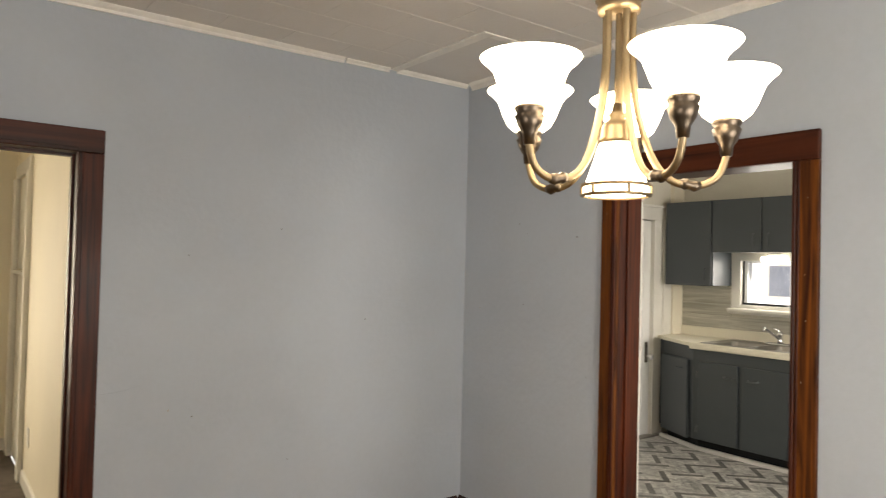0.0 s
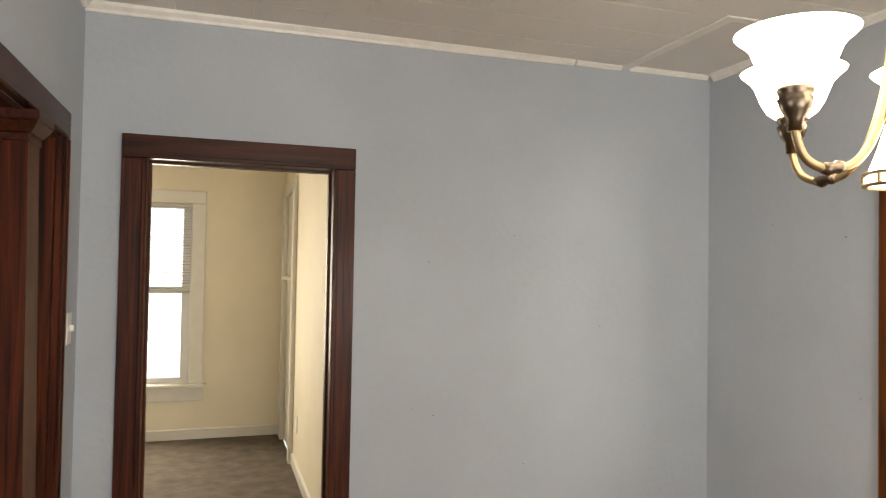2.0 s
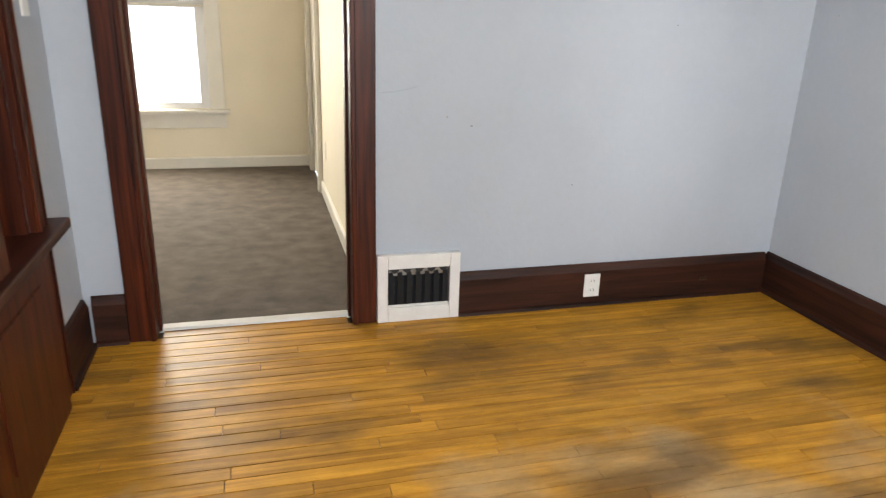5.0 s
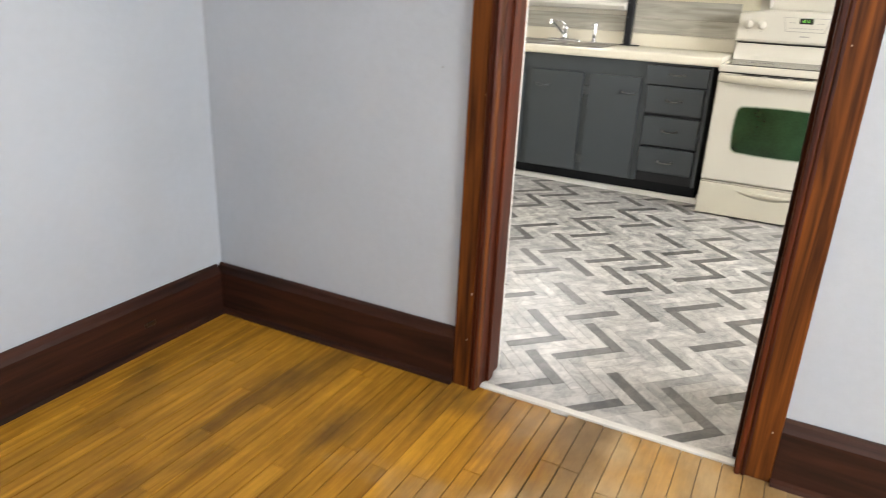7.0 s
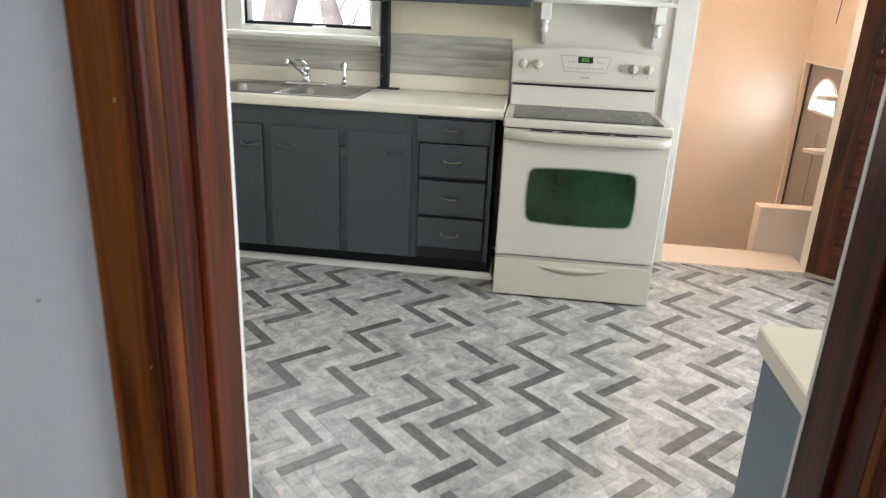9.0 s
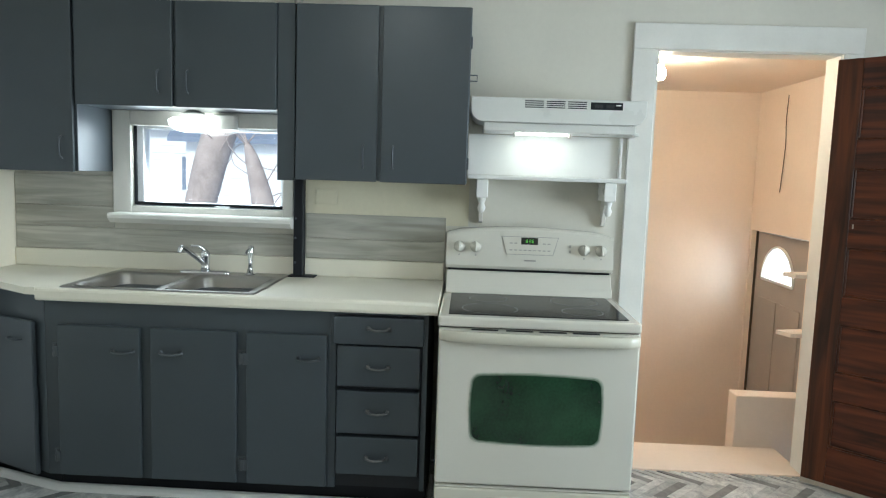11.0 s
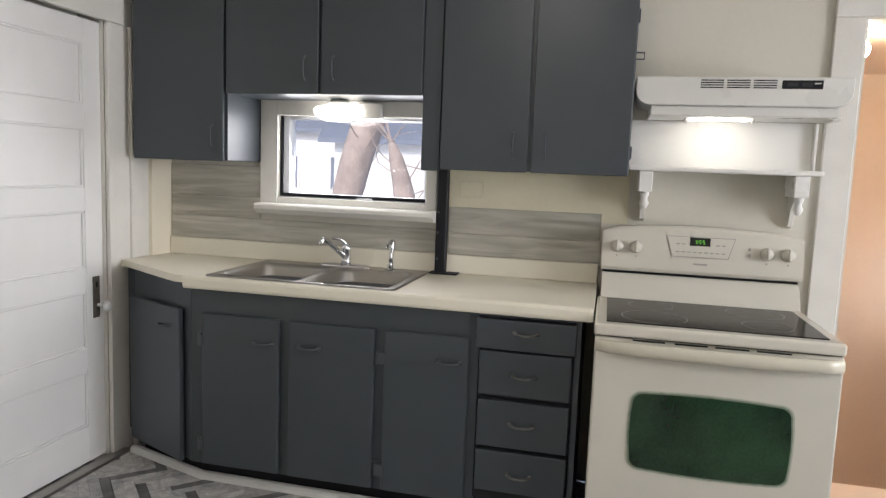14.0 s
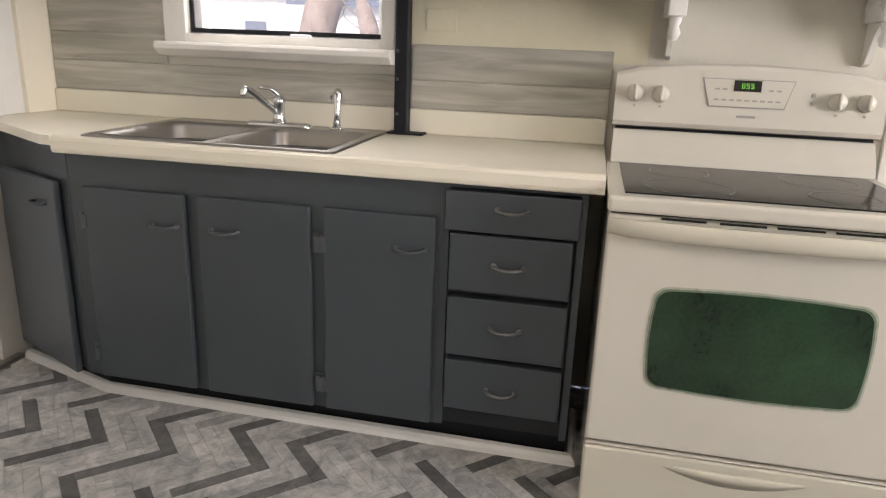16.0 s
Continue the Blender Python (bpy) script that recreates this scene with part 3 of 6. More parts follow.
def casing_x(name, xa, xb, top, y, d, side_w, mz, mx, label, jamb=0.16, overhang=0.0, back=None):
    """A cased doorway in a wall along x: two stepped side casings, a head, and the jamb lining. d: -1 faces -y."""
    t = thing(name, ((xa + xb) / 2, y, 0), label, "door casing", kind="structure")
    for a, s in ((xa, -1), (xb, 1)):
        part("side_casing", box((a, y, 0), (a + s * side_w, y + d * 0.022, top), 0.003), mz, t)
        part("inner_bead", box((a + s * 0.002, y + d * 0.022, 0), (a + s * 0.02, y + d * 0.030, top), 0.003), mz, t)
        part("jamb", box((a, y, 0), (a + s * 0.0175, y - d * jamb, top)), mz, t)
        part("stop", box((a, y - d * 0.06, 0), (a - s * 0.011, y - d * 0.10, top), 0.002), mz, t)
    part("head_casing", box((xa - side_w - overhang, y, top), (xb + side_w + overhang, y + d * 0.026, top + side_w), 0.003), mx, t)
    part("head_bead", box((xa, y + d * 0.026, top), (xb, y + d * 0.034, top + 0.018), 0.003), mx, t)
    part("head_jamb", box((xa, y, top), (xb, y - d * jamb, top + 0.0175)), mx, t)
    part("head_stop", box((xa + 0.011, y - d * 0.06, top), (xb - 0.011, y - d * 0.10, top - 0.011)), mx, t)
    return t


casing_x("door_casing_bedroom", -2.84, -2.06, 1.97, -0.001, -1, 0.098, M["trim_z"], M["trim_x"], "dark red-brown stained wood casing around the carpeted room's doorway", 0.158)

# kitchen doorway: reddish worn casing on the dining side, white on the kitchen side
ck = thing("door_casing_kitchen", (0, -1.5, 0), "worn reddish-brown stained wood casing of the kitchen doorway", "door casing", kind="structure")
for a, s, cw in ((-1.125, 1, 0.09), (-1.922, -1, 0.094)):
    part("side_casing", box((-0.001, a, 0), (-0.022, a + s * cw, 1.955), 0.003), M["casing_k"], ck)
    part("inner_bead", box((-0.022, a + s * 0.002, 0), (-0.031, a + s * 0.016, 1.955), 0.003), M["trim_z"], ck)
    part("second_bead", box((-0.022, a + s * 0.019, 0), (-0.027, a + s * 0.028, 1.955), 0.002), M["trim_z"], ck)
    part("jamb", box((-0.001, a, 0), (0.158, a + s * 0.0175, 1.955)), M["trim_z"], ck)
    part("stop", box((0.05, a, 0), (0.09, a - s * 0.011, 1.955), 0.002), M["trim_z"], ck)
    part("kitchen_casing", box((KX, a + s * 0.001, 0), (KX + 0.013, a + s * 0.055, 1.955), 0.002), M["trim_white"], ck, "white painted casing")
part("head_casing", box((-0.001, -2.016, 1.955), (-0.026, -1.035, 2.064), 0.003), M["casing_ky"], ck)
part("head_jamb", box((-0.001, -1.922, 1.955), (0.158, -1.125, 1.9725)), M["trim_y"], ck)
part("kitchen_head", box((KX, -1.972, 1.976), (KX + 0.013, -1.075, 2.04), 0.002), M["trim_white"], ck, "white painted casing")

# wide opening to the living room, with a pedestal and a tapered square column
wc = thing("colonnade", (-3.17, -0.8, 0), "dark stained wood colonnade with a tapered square column on a low pedestal", "colonnade", kind="structure")
part("side_casing", box((-3.089, -0.47, 0), (-3.066, -0.374, 1.97), 0.003), M["trim_z"], wc)
part("inner_bead", box((-3.066, -0.468, 0), (-3.057, -0.45, 1.97), 0.003), M["trim_z"], wc)
part("outer_bead", box((-3.066, -0.388, 0), (-3.060, -0.376, 1.97), 0.002), M["trim_z"], wc)
part("jamb", box((-3.089, -0.47, 0), (-3.249, -0.49, 1.97)), M["trim_z"], wc)
part("head_casing", box((-3.089, -3.7, 1.97), (-3.062, -0.374, 2.066), 0.003), M["trim_y"], wc)
part("head_bead", box((-3.062, -3.6, 1.97), (-3.053, -0.47, 1.99), 0.003), M["trim_y"], wc)
part("head_jamb", box((-3.089, -3.6, 1.97), (-3.249, -0.49, 1.955)), M["trim_y"], wc)
part("pedestal", box((-3.045, -1.12, 0), (-3.245, -0.49, 0.565), 0.004), M["trim_z"], wc)
part("pedestal_panel", box((-3.039, -1.02, 0.12), (-3.045, -0.60, 0.48), 0.002), M["trim_z"], wc)
part("pedestal_cap", box((-3.015, -1.17, 0.565), (-3.275, -0.30, 0.600), 0.006, seg=2), M["trim_y"], wc)


def tapered(cx, cy, z0, z1, w0, w1):
    bm = bmesh.new()
    q = []
    for z, w in ((z0, w0), (z1, w1)):
        q.append([bm.verts.new((cx + sx * w, cy + sy * w, z)) for sx, sy in ((-1, -1), (1, -1), (1, 1), (-1, 1))])
    bm.faces.new(q[0][::-1])
    bm.faces.new(q[1])
    for i in range(4):
        bm.faces.new((q[0][i], q[0][(i + 1) % 4], q[1][(i + 1) % 4], q[1][i]))
    bmesh.ops.bevel(bm, geom=list(bm.edges), offset=0.003, segments=1, affect="EDGES")
    return bm


CX, CY = -3.124, -0.895
column = part("column", tapered(CX, CY, 0.60, 1.895, 0.083, 0.064), M["trim_z"], wc)
part("capital_neck", tapered(CX, CY, 1.868, 1.892, 0.069, 0.069), M["trim_y"], wc)
part("capital", tapered(CX, CY, 1.892, 1.925, 0.072, 0.094), M["trim_y"], wc)
part("capital_slab", tapered(CX, CY, 1.925, 1.954, 0.096, 0.096), M["trim_y"], wc)

# crown moulding and ceiling strips
CR = [(0.0, 0.0), (-0.012, 0.0), (-0.016, 0.012), (-0.030, 0.026), (-0.036, 0.05), (0.0, 0.05)]
mb = prism([(y, H - 0.05 + z) for y, z in CR], "x", -3.09, -0.845)
for v in mb.verts:
    if v.co.z < H - 0.002:
        v.co.z += 0.016 * (v.co.x + 3.09) / 2.245
setting("moulding_north", mb, M["moulding"], "cream painted crown moulding, ending in a break", "moulding")
setting("moulding_north_short", prism([(y * 0.7 - 0.001, H - 0.030 + z * 0.6) for y, z in CR], "x", -0.832, -0.566), M["moulding"], "short patched piece of cream moulding", "moulding")
setting("moulding_corner", prism([(y * 0.55 - 0.001, H - 0.026 + z * 0.5) for y, z in CR], "x", -0.515, -0.02), M["moulding"], "thin patched strip of cream moulding", "moulding")
setting("moulding_east", prism([(y, H - 0.04 + z * 0.8) for y, z in CR], "y", -4.6, -0.04), M["moulding"], "cream painted crown moulding", "moulding")
setting("moulding_west", prism([(-3.09 - y, H - 0.05 + z) for y, z in CR], "y", -4.6, -0.05), M["moulding"], "cream painted crown moulding", "moulding")
setting("ceiling_strip", box((-0.565, -0.80, H - 0.014), (-0.505, -0.0, H - 0.002), 0.003), M["moulding"], "cream ceiling strip edging the patched panel", "trim")
setting("ceiling_strip_cross", box((-0.505, -0.80, H - 0.014), (-0.036, -0.755, H - 0.002), 0.003), M["moulding"], "cream ceiling strip edging the patched panel", "trim")
# the ceiling's tiles: one mesh, bevelled, in running bond
tb = bmesh.new()
TW, TL = 0.262, 0.305
for r in range(18):
    ya = 0.028 - r * TW
    off = (r % 2) * TL / 2
    for c in range(-1, 11):
        xa, xb = -3.05 + c * TL + off, -3.05 + (c + 1) * TL + off
        xa, xb = max(xa, -3.085), min(xb, -0.005)
        if r < 3 and xb > -0.56:
            xb = -0.565
        if xb - xa < 0.03:
            continue
        yt, yb = min(ya - 0.0004, -0.002), ya - TW + 0.0004
        dz = random.uniform(-0.0006, 0.0006)
        zs = (H - 0.001, H - 0.008 + dz)
        g = 0.0004
        top = [tb.verts.new((x, y, zs[0])) for x, y in ((xa + g, yb), (xb - g, yb), (xb - g, yt), (xa + g, yt))]
        low = [tb.verts.new((x, y, zs[1])) for x, y in ((xa + 2 * g, yb + 0.008), (xb - 2 * g, yb + 0.008), (xb - 2 * g, yt - 0.0008), (xa + 2 * g, yt - 0.0008))]
        tb.faces.new(low[::-1])
        for i in range(4):
            tb.faces.new((top[i], low[i], low[(i + 1) % 4], top[(i + 1) % 4]))
bmesh.ops.recalc_face_normals(tb, faces=tb.faces)
setting("ceiling_tiles", tb, M["ceil"], "cream painted ceiling tiles with fine joints", "ceiling")


def baseboard(name, axis, a, b, face, d, mt, label, h=0.20, t=0.022):
    prof = [(0, 0), (d * t, 0), (d * t, h - 0.035), (d * (t - 0.006), h - 0.022), (d * (t - 0.010), h - 0.008), (d * 0.006, h), (0, h)]
    prof = [(face + p, z) for p, z in prof]
    ob = setting(name, prism(prof, axis, a, b), mt, label, "baseboard")
    sh = [(face + d * t, 0), (face + d * (t + 0.016), 0), (face + d * (t + 0.013), 0.012), (face + d * t, 0.018)]
    part("shoe_moulding", prism(sh, axis, a, b), mt, ob)
    return ob


baseboard("baseboard_north", "x", -1.596, -0.026, 0.0, -1, M["base_x"], "tall dark stained baseboard, scuffed")
baseboard("baseboard_north_left", "x", -3.06, -2.94, 0.0, -1, M["base_x"], "tall dark stained baseboard, scuffed")
baseboard("baseboard_east", "y", -1.035, 0.0, 0.0, -1, M["base_y"], "tall dark stained baseboard, scuffed")
baseboard("baseboard_east_far", "y", -4.6, -2.016, 0.0, -1, M["base_y"], "tall dark stained baseboard, scuffed")
baseboard("baseboard_west", "y", -0.374, -0.03, -3.09, 1, M["base_y"], "tall dark stained baseboard")
for nm, ax, a, b, f, d in (("baseboard_bedroom_far", "x", BX0, BX1, BY1, -1), ("baseboard_bedroom_right", "y", 0.17, 2.26, BX1, -1)):
    setting(nm, prism([(f, 0.006), (f + d * 0.014, 0.006), (f + d * 0.014, 0.085), (f + d * 0.006, 0.095), (f, 0.095)], ax, a, b), M["trim_white"], "cream painted low baseboard", "baseboard")

# ---- kitchen: cabinets ----
FX = 2.745        # face frame of the base units
DX = 2.722        # front of the base doors
CT = 0.93         # worktop height


def pull(t, y, z, x, w=0.085, parent=None, metal="pull_steel"):
    """A bow pull with two feet, on a front facing -x."""
    bm = tube(curve([(x, y - w / 2, z), (x - 0.015, y - w / 2 + 0.004, z), (x - 0.026, y - w / 4, z - 0.002), (x - 0.028, y, z - 0.003), (x - 0.026, y + w / 4, z - 0.002), (x - 0.015, y + w / 2 - 0.004, z), (x, y + w / 2, z)], 4), 0.0052, 8)
    for s in (-1, 1):
        bm = lathe([(0.0095, 0), (0.0095, 0.003), (0.004, 0.006)], pose(x, y + s * w / 2, z, 0, -90, 0), 10, bm)
    return part("handle", bm, M[metal], parent or t, "bow-shaped metal pull, worn paint", True)


def upright_pull(t, y, z, x, parent=None):
    h = 0.10
    bm = tube(curve([(x, y, z - h / 2), (x - 0.02, y, z - h / 2 + 0.012), (x - 0.024, y, z), (x - 0.02, y, z + h / 2 - 0.012), (x, y, z + h / 2)], 4), 0.0042, 8)
    return part("handle", bm, M["pewter"], parent or t, "slim upright bow pull", True)


def hinge(parent, x, y, z):
    bm = box((x - 0.006, y - 0.006, z - 0.030), (x, y + 0.015, z + 0.030), 0.002)
    box((x - 0.026, y - 0.022, z - 0.022), (x - 0.022, y - 0.007, z + 0.022), 0.001, bm)
    bm = tube([(x - 0.018, y - 0.006, z - 0.026), (x - 0.018, y - 0.006, z + 0.026)], 0.0075, 8, bm)
    return part("hinge", bm, M["pull_steel"], parent)


def base_unit(name, ya, yb, door, hinge_y, pull_y, label, group="base cabinets"):
    """One base unit: carcass with face frame, one slab door (ya > yb)."""
    t = thing(name, (FX, (ya + yb) / 2, 0), label, "cabinet", group)
    part("body", box((FX, ya, 0.11), (EX - 0.03, yb, 0.878)), M["cab"], t)
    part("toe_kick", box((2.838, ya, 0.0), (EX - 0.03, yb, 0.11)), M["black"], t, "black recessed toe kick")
    d = part("door", box((DX, door[0], 0.118), (FX - 0.002, door[1], 0.773), 0.004, seg=2), M["cab"], t)
    for z in (0.20, 0.66):
        hinge(d, FX - 0.001, hinge_y, z)
    pull(t, pull_y, 0.672, DX, parent=d)
    return t


base_unit("base_cabinet", 0.255, -0.182, (0.193, -0.158), 0.210, -0.088, "slate-grey painted base cabinet with one slab door under the sink")
base_unit("base_cabinet", -0.182, -0.580, (-0.204, -0.568), -0.580, -0.292, "slate-grey painted base cabinet with one slab door under the sink")
base_unit("base_cabinet", -0.580, -0.958, (-0.611, -0.948), -0.598, -0.874, "slate-grey painted base cabinet beside the drawers")

# drawer unit
dr = thing("drawer_cabinet", (FX, -1.16, 0), "slate-grey painted cabinet with four drawers beside the stove", "cabinet", "base cabinets")
# carcass behind the drawers: shade of the gaps put into a near-black colour
part("body", box((FX + 0.02, -0.958, 0.11), (EX - 0.03, -1.366, 0.878)), M["cab_gap_shade"], dr)
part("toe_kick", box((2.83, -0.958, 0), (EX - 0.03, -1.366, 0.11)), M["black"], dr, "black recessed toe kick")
part("stile", box((FX, -0.958, 0.11), (FX + 0.022, -0.984, 0.878), 0.001), M["cab"], dr)
part("stile", box((FX, -1.345, 0.11), (FX + 0.022, -1.366, 0.878), 0.001), M["cab"], dr)
part("rail", box((FX, -0.984, 0.862), (FX + 0.022, -1.345, 0.878), 0.001), M["cab"], dr)
for za, zb in ((0.741, 0.856), (0.563, 0.733), (0.359, 0.542), (0.181, 0.343)):
    k = random.uniform(-0.003, 0.003)
    d = part("drawer", box((DX + k, -0.973 if za > 0.7 else -0.991, za), (FX + 0.06, -1.350 if za > 0.7 else -1.337, zb), 0.004, seg=2), M["cab"], dr)
    pull(dr, -1.163, zb - (0.046 if za > 0.7 else 0.086), DX + k, parent=d, metal="bare_steel")

# angled corner unit
A0, A1 = Vector((2.745, 0.255, 0)), Vector((2.985, 0.72, 0))
cu = thing("corner_cabinet", (2.86, 0.49, 0), "slate-grey angled corner base cabinet with a slightly crooked door", "cabinet", "base cabinets")
part("body", prism([(2.745, 0.257), (2.985, 0.715), (2.995, 0.76), (EX - 0.03, 0.76), (EX - 0.03, 0.257)], "z", 0.11, 0.8995), M["cab"], cu)
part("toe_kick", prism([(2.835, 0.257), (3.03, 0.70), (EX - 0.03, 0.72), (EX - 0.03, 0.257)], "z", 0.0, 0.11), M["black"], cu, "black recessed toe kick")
ang = math.degrees(math.atan2(A1.y - A0.y, A1.x - A0.x))
m = Matrix.Translation(A0) @ pose(0, 0, 0, 0, 0, ang)
L = (A1 - A0).length
d = part("door", turned(box((0.05, 0.004, 0.10), (L - 0.045, 0.026, 0.775), 0.004, seg=2), m @ pose(0, 0, 0, 0, 0.6, 2.0)), M["cab"], cu)
hb = tube(curve([(0.12, 0.026, 0.69), (0.125, 0.045, 0.691), (0.16, 0.05, 0.69), (0.195, 0.045, 0.691), (0.20, 0.026, 0.69)], 4), 0.0042, 8)
part("handle", turned(hb, m @ pose(0, 0, 0, 0, 0.6, 2.0)), M["pewter"], d, "bow-shaped metal pull, painted over", True)

# white quarter-round along the toe kick
q = thing("toe_moulding", (2.80, -0.5, 0), "white painted quarter-round along the cabinets' foot", "trim", kind="structure")
bm = bmesh.new()
line = [Vector((2.985, 0.728)), Vector((2.832, 0.255)), Vector((2.812, -1.376)), Vector((3.1, -1.376))]
rings = []
for i, p in enumerate(line):
    a = (line[i] - line[i - 1]).normalized() if i else (line[1] - line[0]).normalized()
    b = (line[i + 1] - line[i]).normalized() if i < 3 else a
    nrm = Vector((a.y + b.y, -a.x - b.x)).normalized()
    nrm = nrm / max(0.5, nrm.dot(Vector((a.y, -a.x))))
    rings.append([bm.verts.new((p.x + nrm.x * o, p.y + nrm.y * o, z)) for o, z in ((0.0, 0.0), (-0.0, 0.032), (-0.0, 0.032), (0.014, 0.028), (0.024, 0.016), (0.026, 0.0))])
for a, b in zip(rings, rings[1:]):
    for k in range(6):
        bm.faces.new((a[k], b[k], b[(k + 1) % 6], a[(k + 1) % 6]))
bm.faces.new(rings[0])
bm.faces.new(rings[-1][::-1])
bmesh.ops.remove_doubles(bm, verts=bm.verts, dist=0.0001)
bmesh.ops.recalc_face_normals(bm, faces=bm.faces)
part("quarter_round", bm, M["bright_white"], q)

# worktop with a rolled front edge and a raised back lip; the sink cut-out is left open
SK = (2.730, 3.280, -0.640, 0.180)       # sink rim: x0 x1 y0 y1
wt = thing("countertop", (3.0, -0.3, 0.88), "cream laminate countertop with rolled edge and back lip", "countertop")
X0, Y0, Y1, YB = 2.705, -1.404, 0.765, 0.288


def slab(x0, x1, y0, y1, name="top"):
    return box((x0, y0, 0.88), (x1, y1, CT))


ci = (SK[0] + 0.02, SK[1] - 0.02, SK[2] + 0.02, SK[3] - 0.02)
front = [(X0 + 0.012, 0.875), (X0 + 0.003, 0.879), (X0, 0.89), (X0, CT - 0.014), (X0 + 0.004, CT - 0.005), (X0 + 0.014, CT), (ci[0], CT), (ci[0], 0.875)]
part("front_edge", prism(front, "y", Y0, YB - 0.016), M["counter"], wt)
bm = box((ci[0], Y0, 0.88), (EX - 0.002, ci[2], CT))
part("top", bm, M["counter"], wt)
part("top", box((ci[0], ci[3], 0.88), (EX - 0.002, YB - 0.016, CT)), M["counter"], wt)
part("top", box((ci[1], ci[2], 0.88), (EX - 0.002, ci[3], CT)), M["counter"], wt)
part("corner_top", prism([(X0, YB - 0.016), (X0 + 0.006, YB + 0.03), (2.962, 0.742), (2.975, Y1 + 0.03), (EX - 0.002, Y1 + 0.03), (EX - 0.002, YB - 0.016)], "z", 0.900, CT), M["counter"], wt)
part("back_lip", box((EX - 0.024, Y0, CT), (EX - 0.003, 0.752, 1.018), 0.005, seg=2), M["counter"], wt)

# double-bowl steel sink


def rounded(x0, x1, y0, y1, r, z, n=5):
    out = []
    for cx, cy, a0 in ((x1 - r, y1 - r, 0), (x0 + r, y1 - r, 90), (x0 + r, y0 + r, 180), (x1 - r, y0 + r, 270)):
        for k in range(n + 1):
            a = radians(a0 + 90 * k / n)
            out.append((cx + r * math.cos(a), cy + r * math.sin(a), z))
    return out


def loft(loops, close_last=True):
    bm = bmesh.new()
    rings = [[bm.verts.new(p) for p in l] for l in loops]
    n = len(rings[0])
    for a, b in zip(rings, rings[1:]):
        for i in range(n):
            bm.faces.new((a[i], a[(i + 1) % n], b[(i + 1) % n], b[i]))
    if close_last:
        bm.faces.new(rings[-1])
    return bm


sink = thing("kitchen_sink", (2.99, -0.23, CT), "double-bowl stainless steel drop-in sink", "sink")
rz = CT + 0.005
ym = (SK[2] + SK[3]) / 2
bowls = ((SK[0] + 0.035, SK[1] - 0.095, SK[2] + 0.035, ym - 0.018), (SK[0] + 0.035, SK[1] - 0.095, ym + 0.018, SK[3] - 0.035))
rim = bmesh.new()
for x0, x1, y0, y1 in ((SK[0], bowls[0][0], SK[2], SK[3]), (bowls[0][1], SK[1], SK[2], SK[3]), (bowls[0][0], bowls[0][1], SK[2], bowls[0][2]), (bowls[0][0], bowls[0][1], bowls[0][3], bowls[1][2]), (bowls[0][0], bowls[0][1], bowls[1][3], SK[3])):
    box((x0, y0, CT + 0.0005), (x1, y1, rz), bm=rim)
part("rim", rim, M["steel"], sink)
lip = loft([rounded(SK[0] - 0.004, SK[1] + 0.004, SK[2] - 0.004, SK[3] + 0.004, 0.02, CT + 0.0008), rounded(SK[0] - 0.001, SK[1] + 0.001, SK[2] - 0.001, SK[3] + 0.001, 0.02, rz + 0.002), rounded(SK[0] + 0.010, SK[1] - 0.010, SK[2] + 0.010, SK[3] - 0.010, 0.015, rz + 0.001), rounded(SK[0] + 0.014, SK[1] - 0.014, SK[2] + 0.014, SK[3] - 0.014, 0.015, rz - 0.001)], False)
bmesh.ops.recalc_face_normals(lip, faces=lip.faces)
part("rolled_edge", lip, M["steel"], sink, smooth=True)
for x0, x1, y0, y1 in bowls:
    steps = ((-0.004, 0.045, 0.0015), (0.004, 0.05, -0.003), (0.010, 0.055, -0.018), (0.016, 0.06, -0.10), (0.024, 0.065, -0.128), (0.042, 0.07, -0.148), (0.07, 0.06, -0.158), (0.10, 0.05, -0.161))
    bw = loft([rounded(x0 + i, x1 - i, y0 + i, y1 - i, rad, rz + dz) for i, rad, dz in steps])
    bmesh.ops.recalc_face_normals(bw, faces=bw.faces)
    b = part("bowl", bw, M["steel"], sink, smooth=True)
    part("drain", lathe([(0.042, 0.0), (0.042, 0.002), (0.03, 0.001), (0.0, -0.002)], pose((x0 + x1) / 2, (y0 + y1) / 2, rz - 0.160), 16), M["chrome"], b, smooth=True)

fa = thing("kitchen_faucet", (3.235, -0.243, rz), "chrome single-lever kitchen faucet with a short spout", "faucet")
fx, fy = 3.235, -0.243
part("base_plate", loft([rounded(fx - 0.026, fx + 0.026, fy - 0.125, fy + 0.125, 0.025, rz + 0.0005), rounded(fx - 0.026, fx + 0.026, fy - 0.125, fy + 0.125, 0.025, rz + 0.008), rounded(fx - 0.018, fx + 0.018, fy - 0.112, fy + 0.112, 0.018, rz + 0.014)]), M["chrome"], fa, smooth=True)
part("body", lathe([(0.024, 0.012), (0.021, 0.03), (0.021, 0.075), (0.024, 0.085), (0.022, 0.10), (0.012, 0.112), (0.0, 0.115)], pose(fx, fy, rz), 18), M["chrome"], fa, smooth=True)
part("spout", tube(curve([(fx - 0.01, fy + 0.005, rz + 0.05), (fx - 0.05, fy + 0.03, rz + 0.085), (fx - 0.095, fy + 0.057, rz + 0.125), (fx - 0.118, fy + 0.07, rz + 0.134), (fx - 0.125, fy + 0.075, rz + 0.112)], 5), 0.0115, 10), M["chrome"], fa, smooth=True)
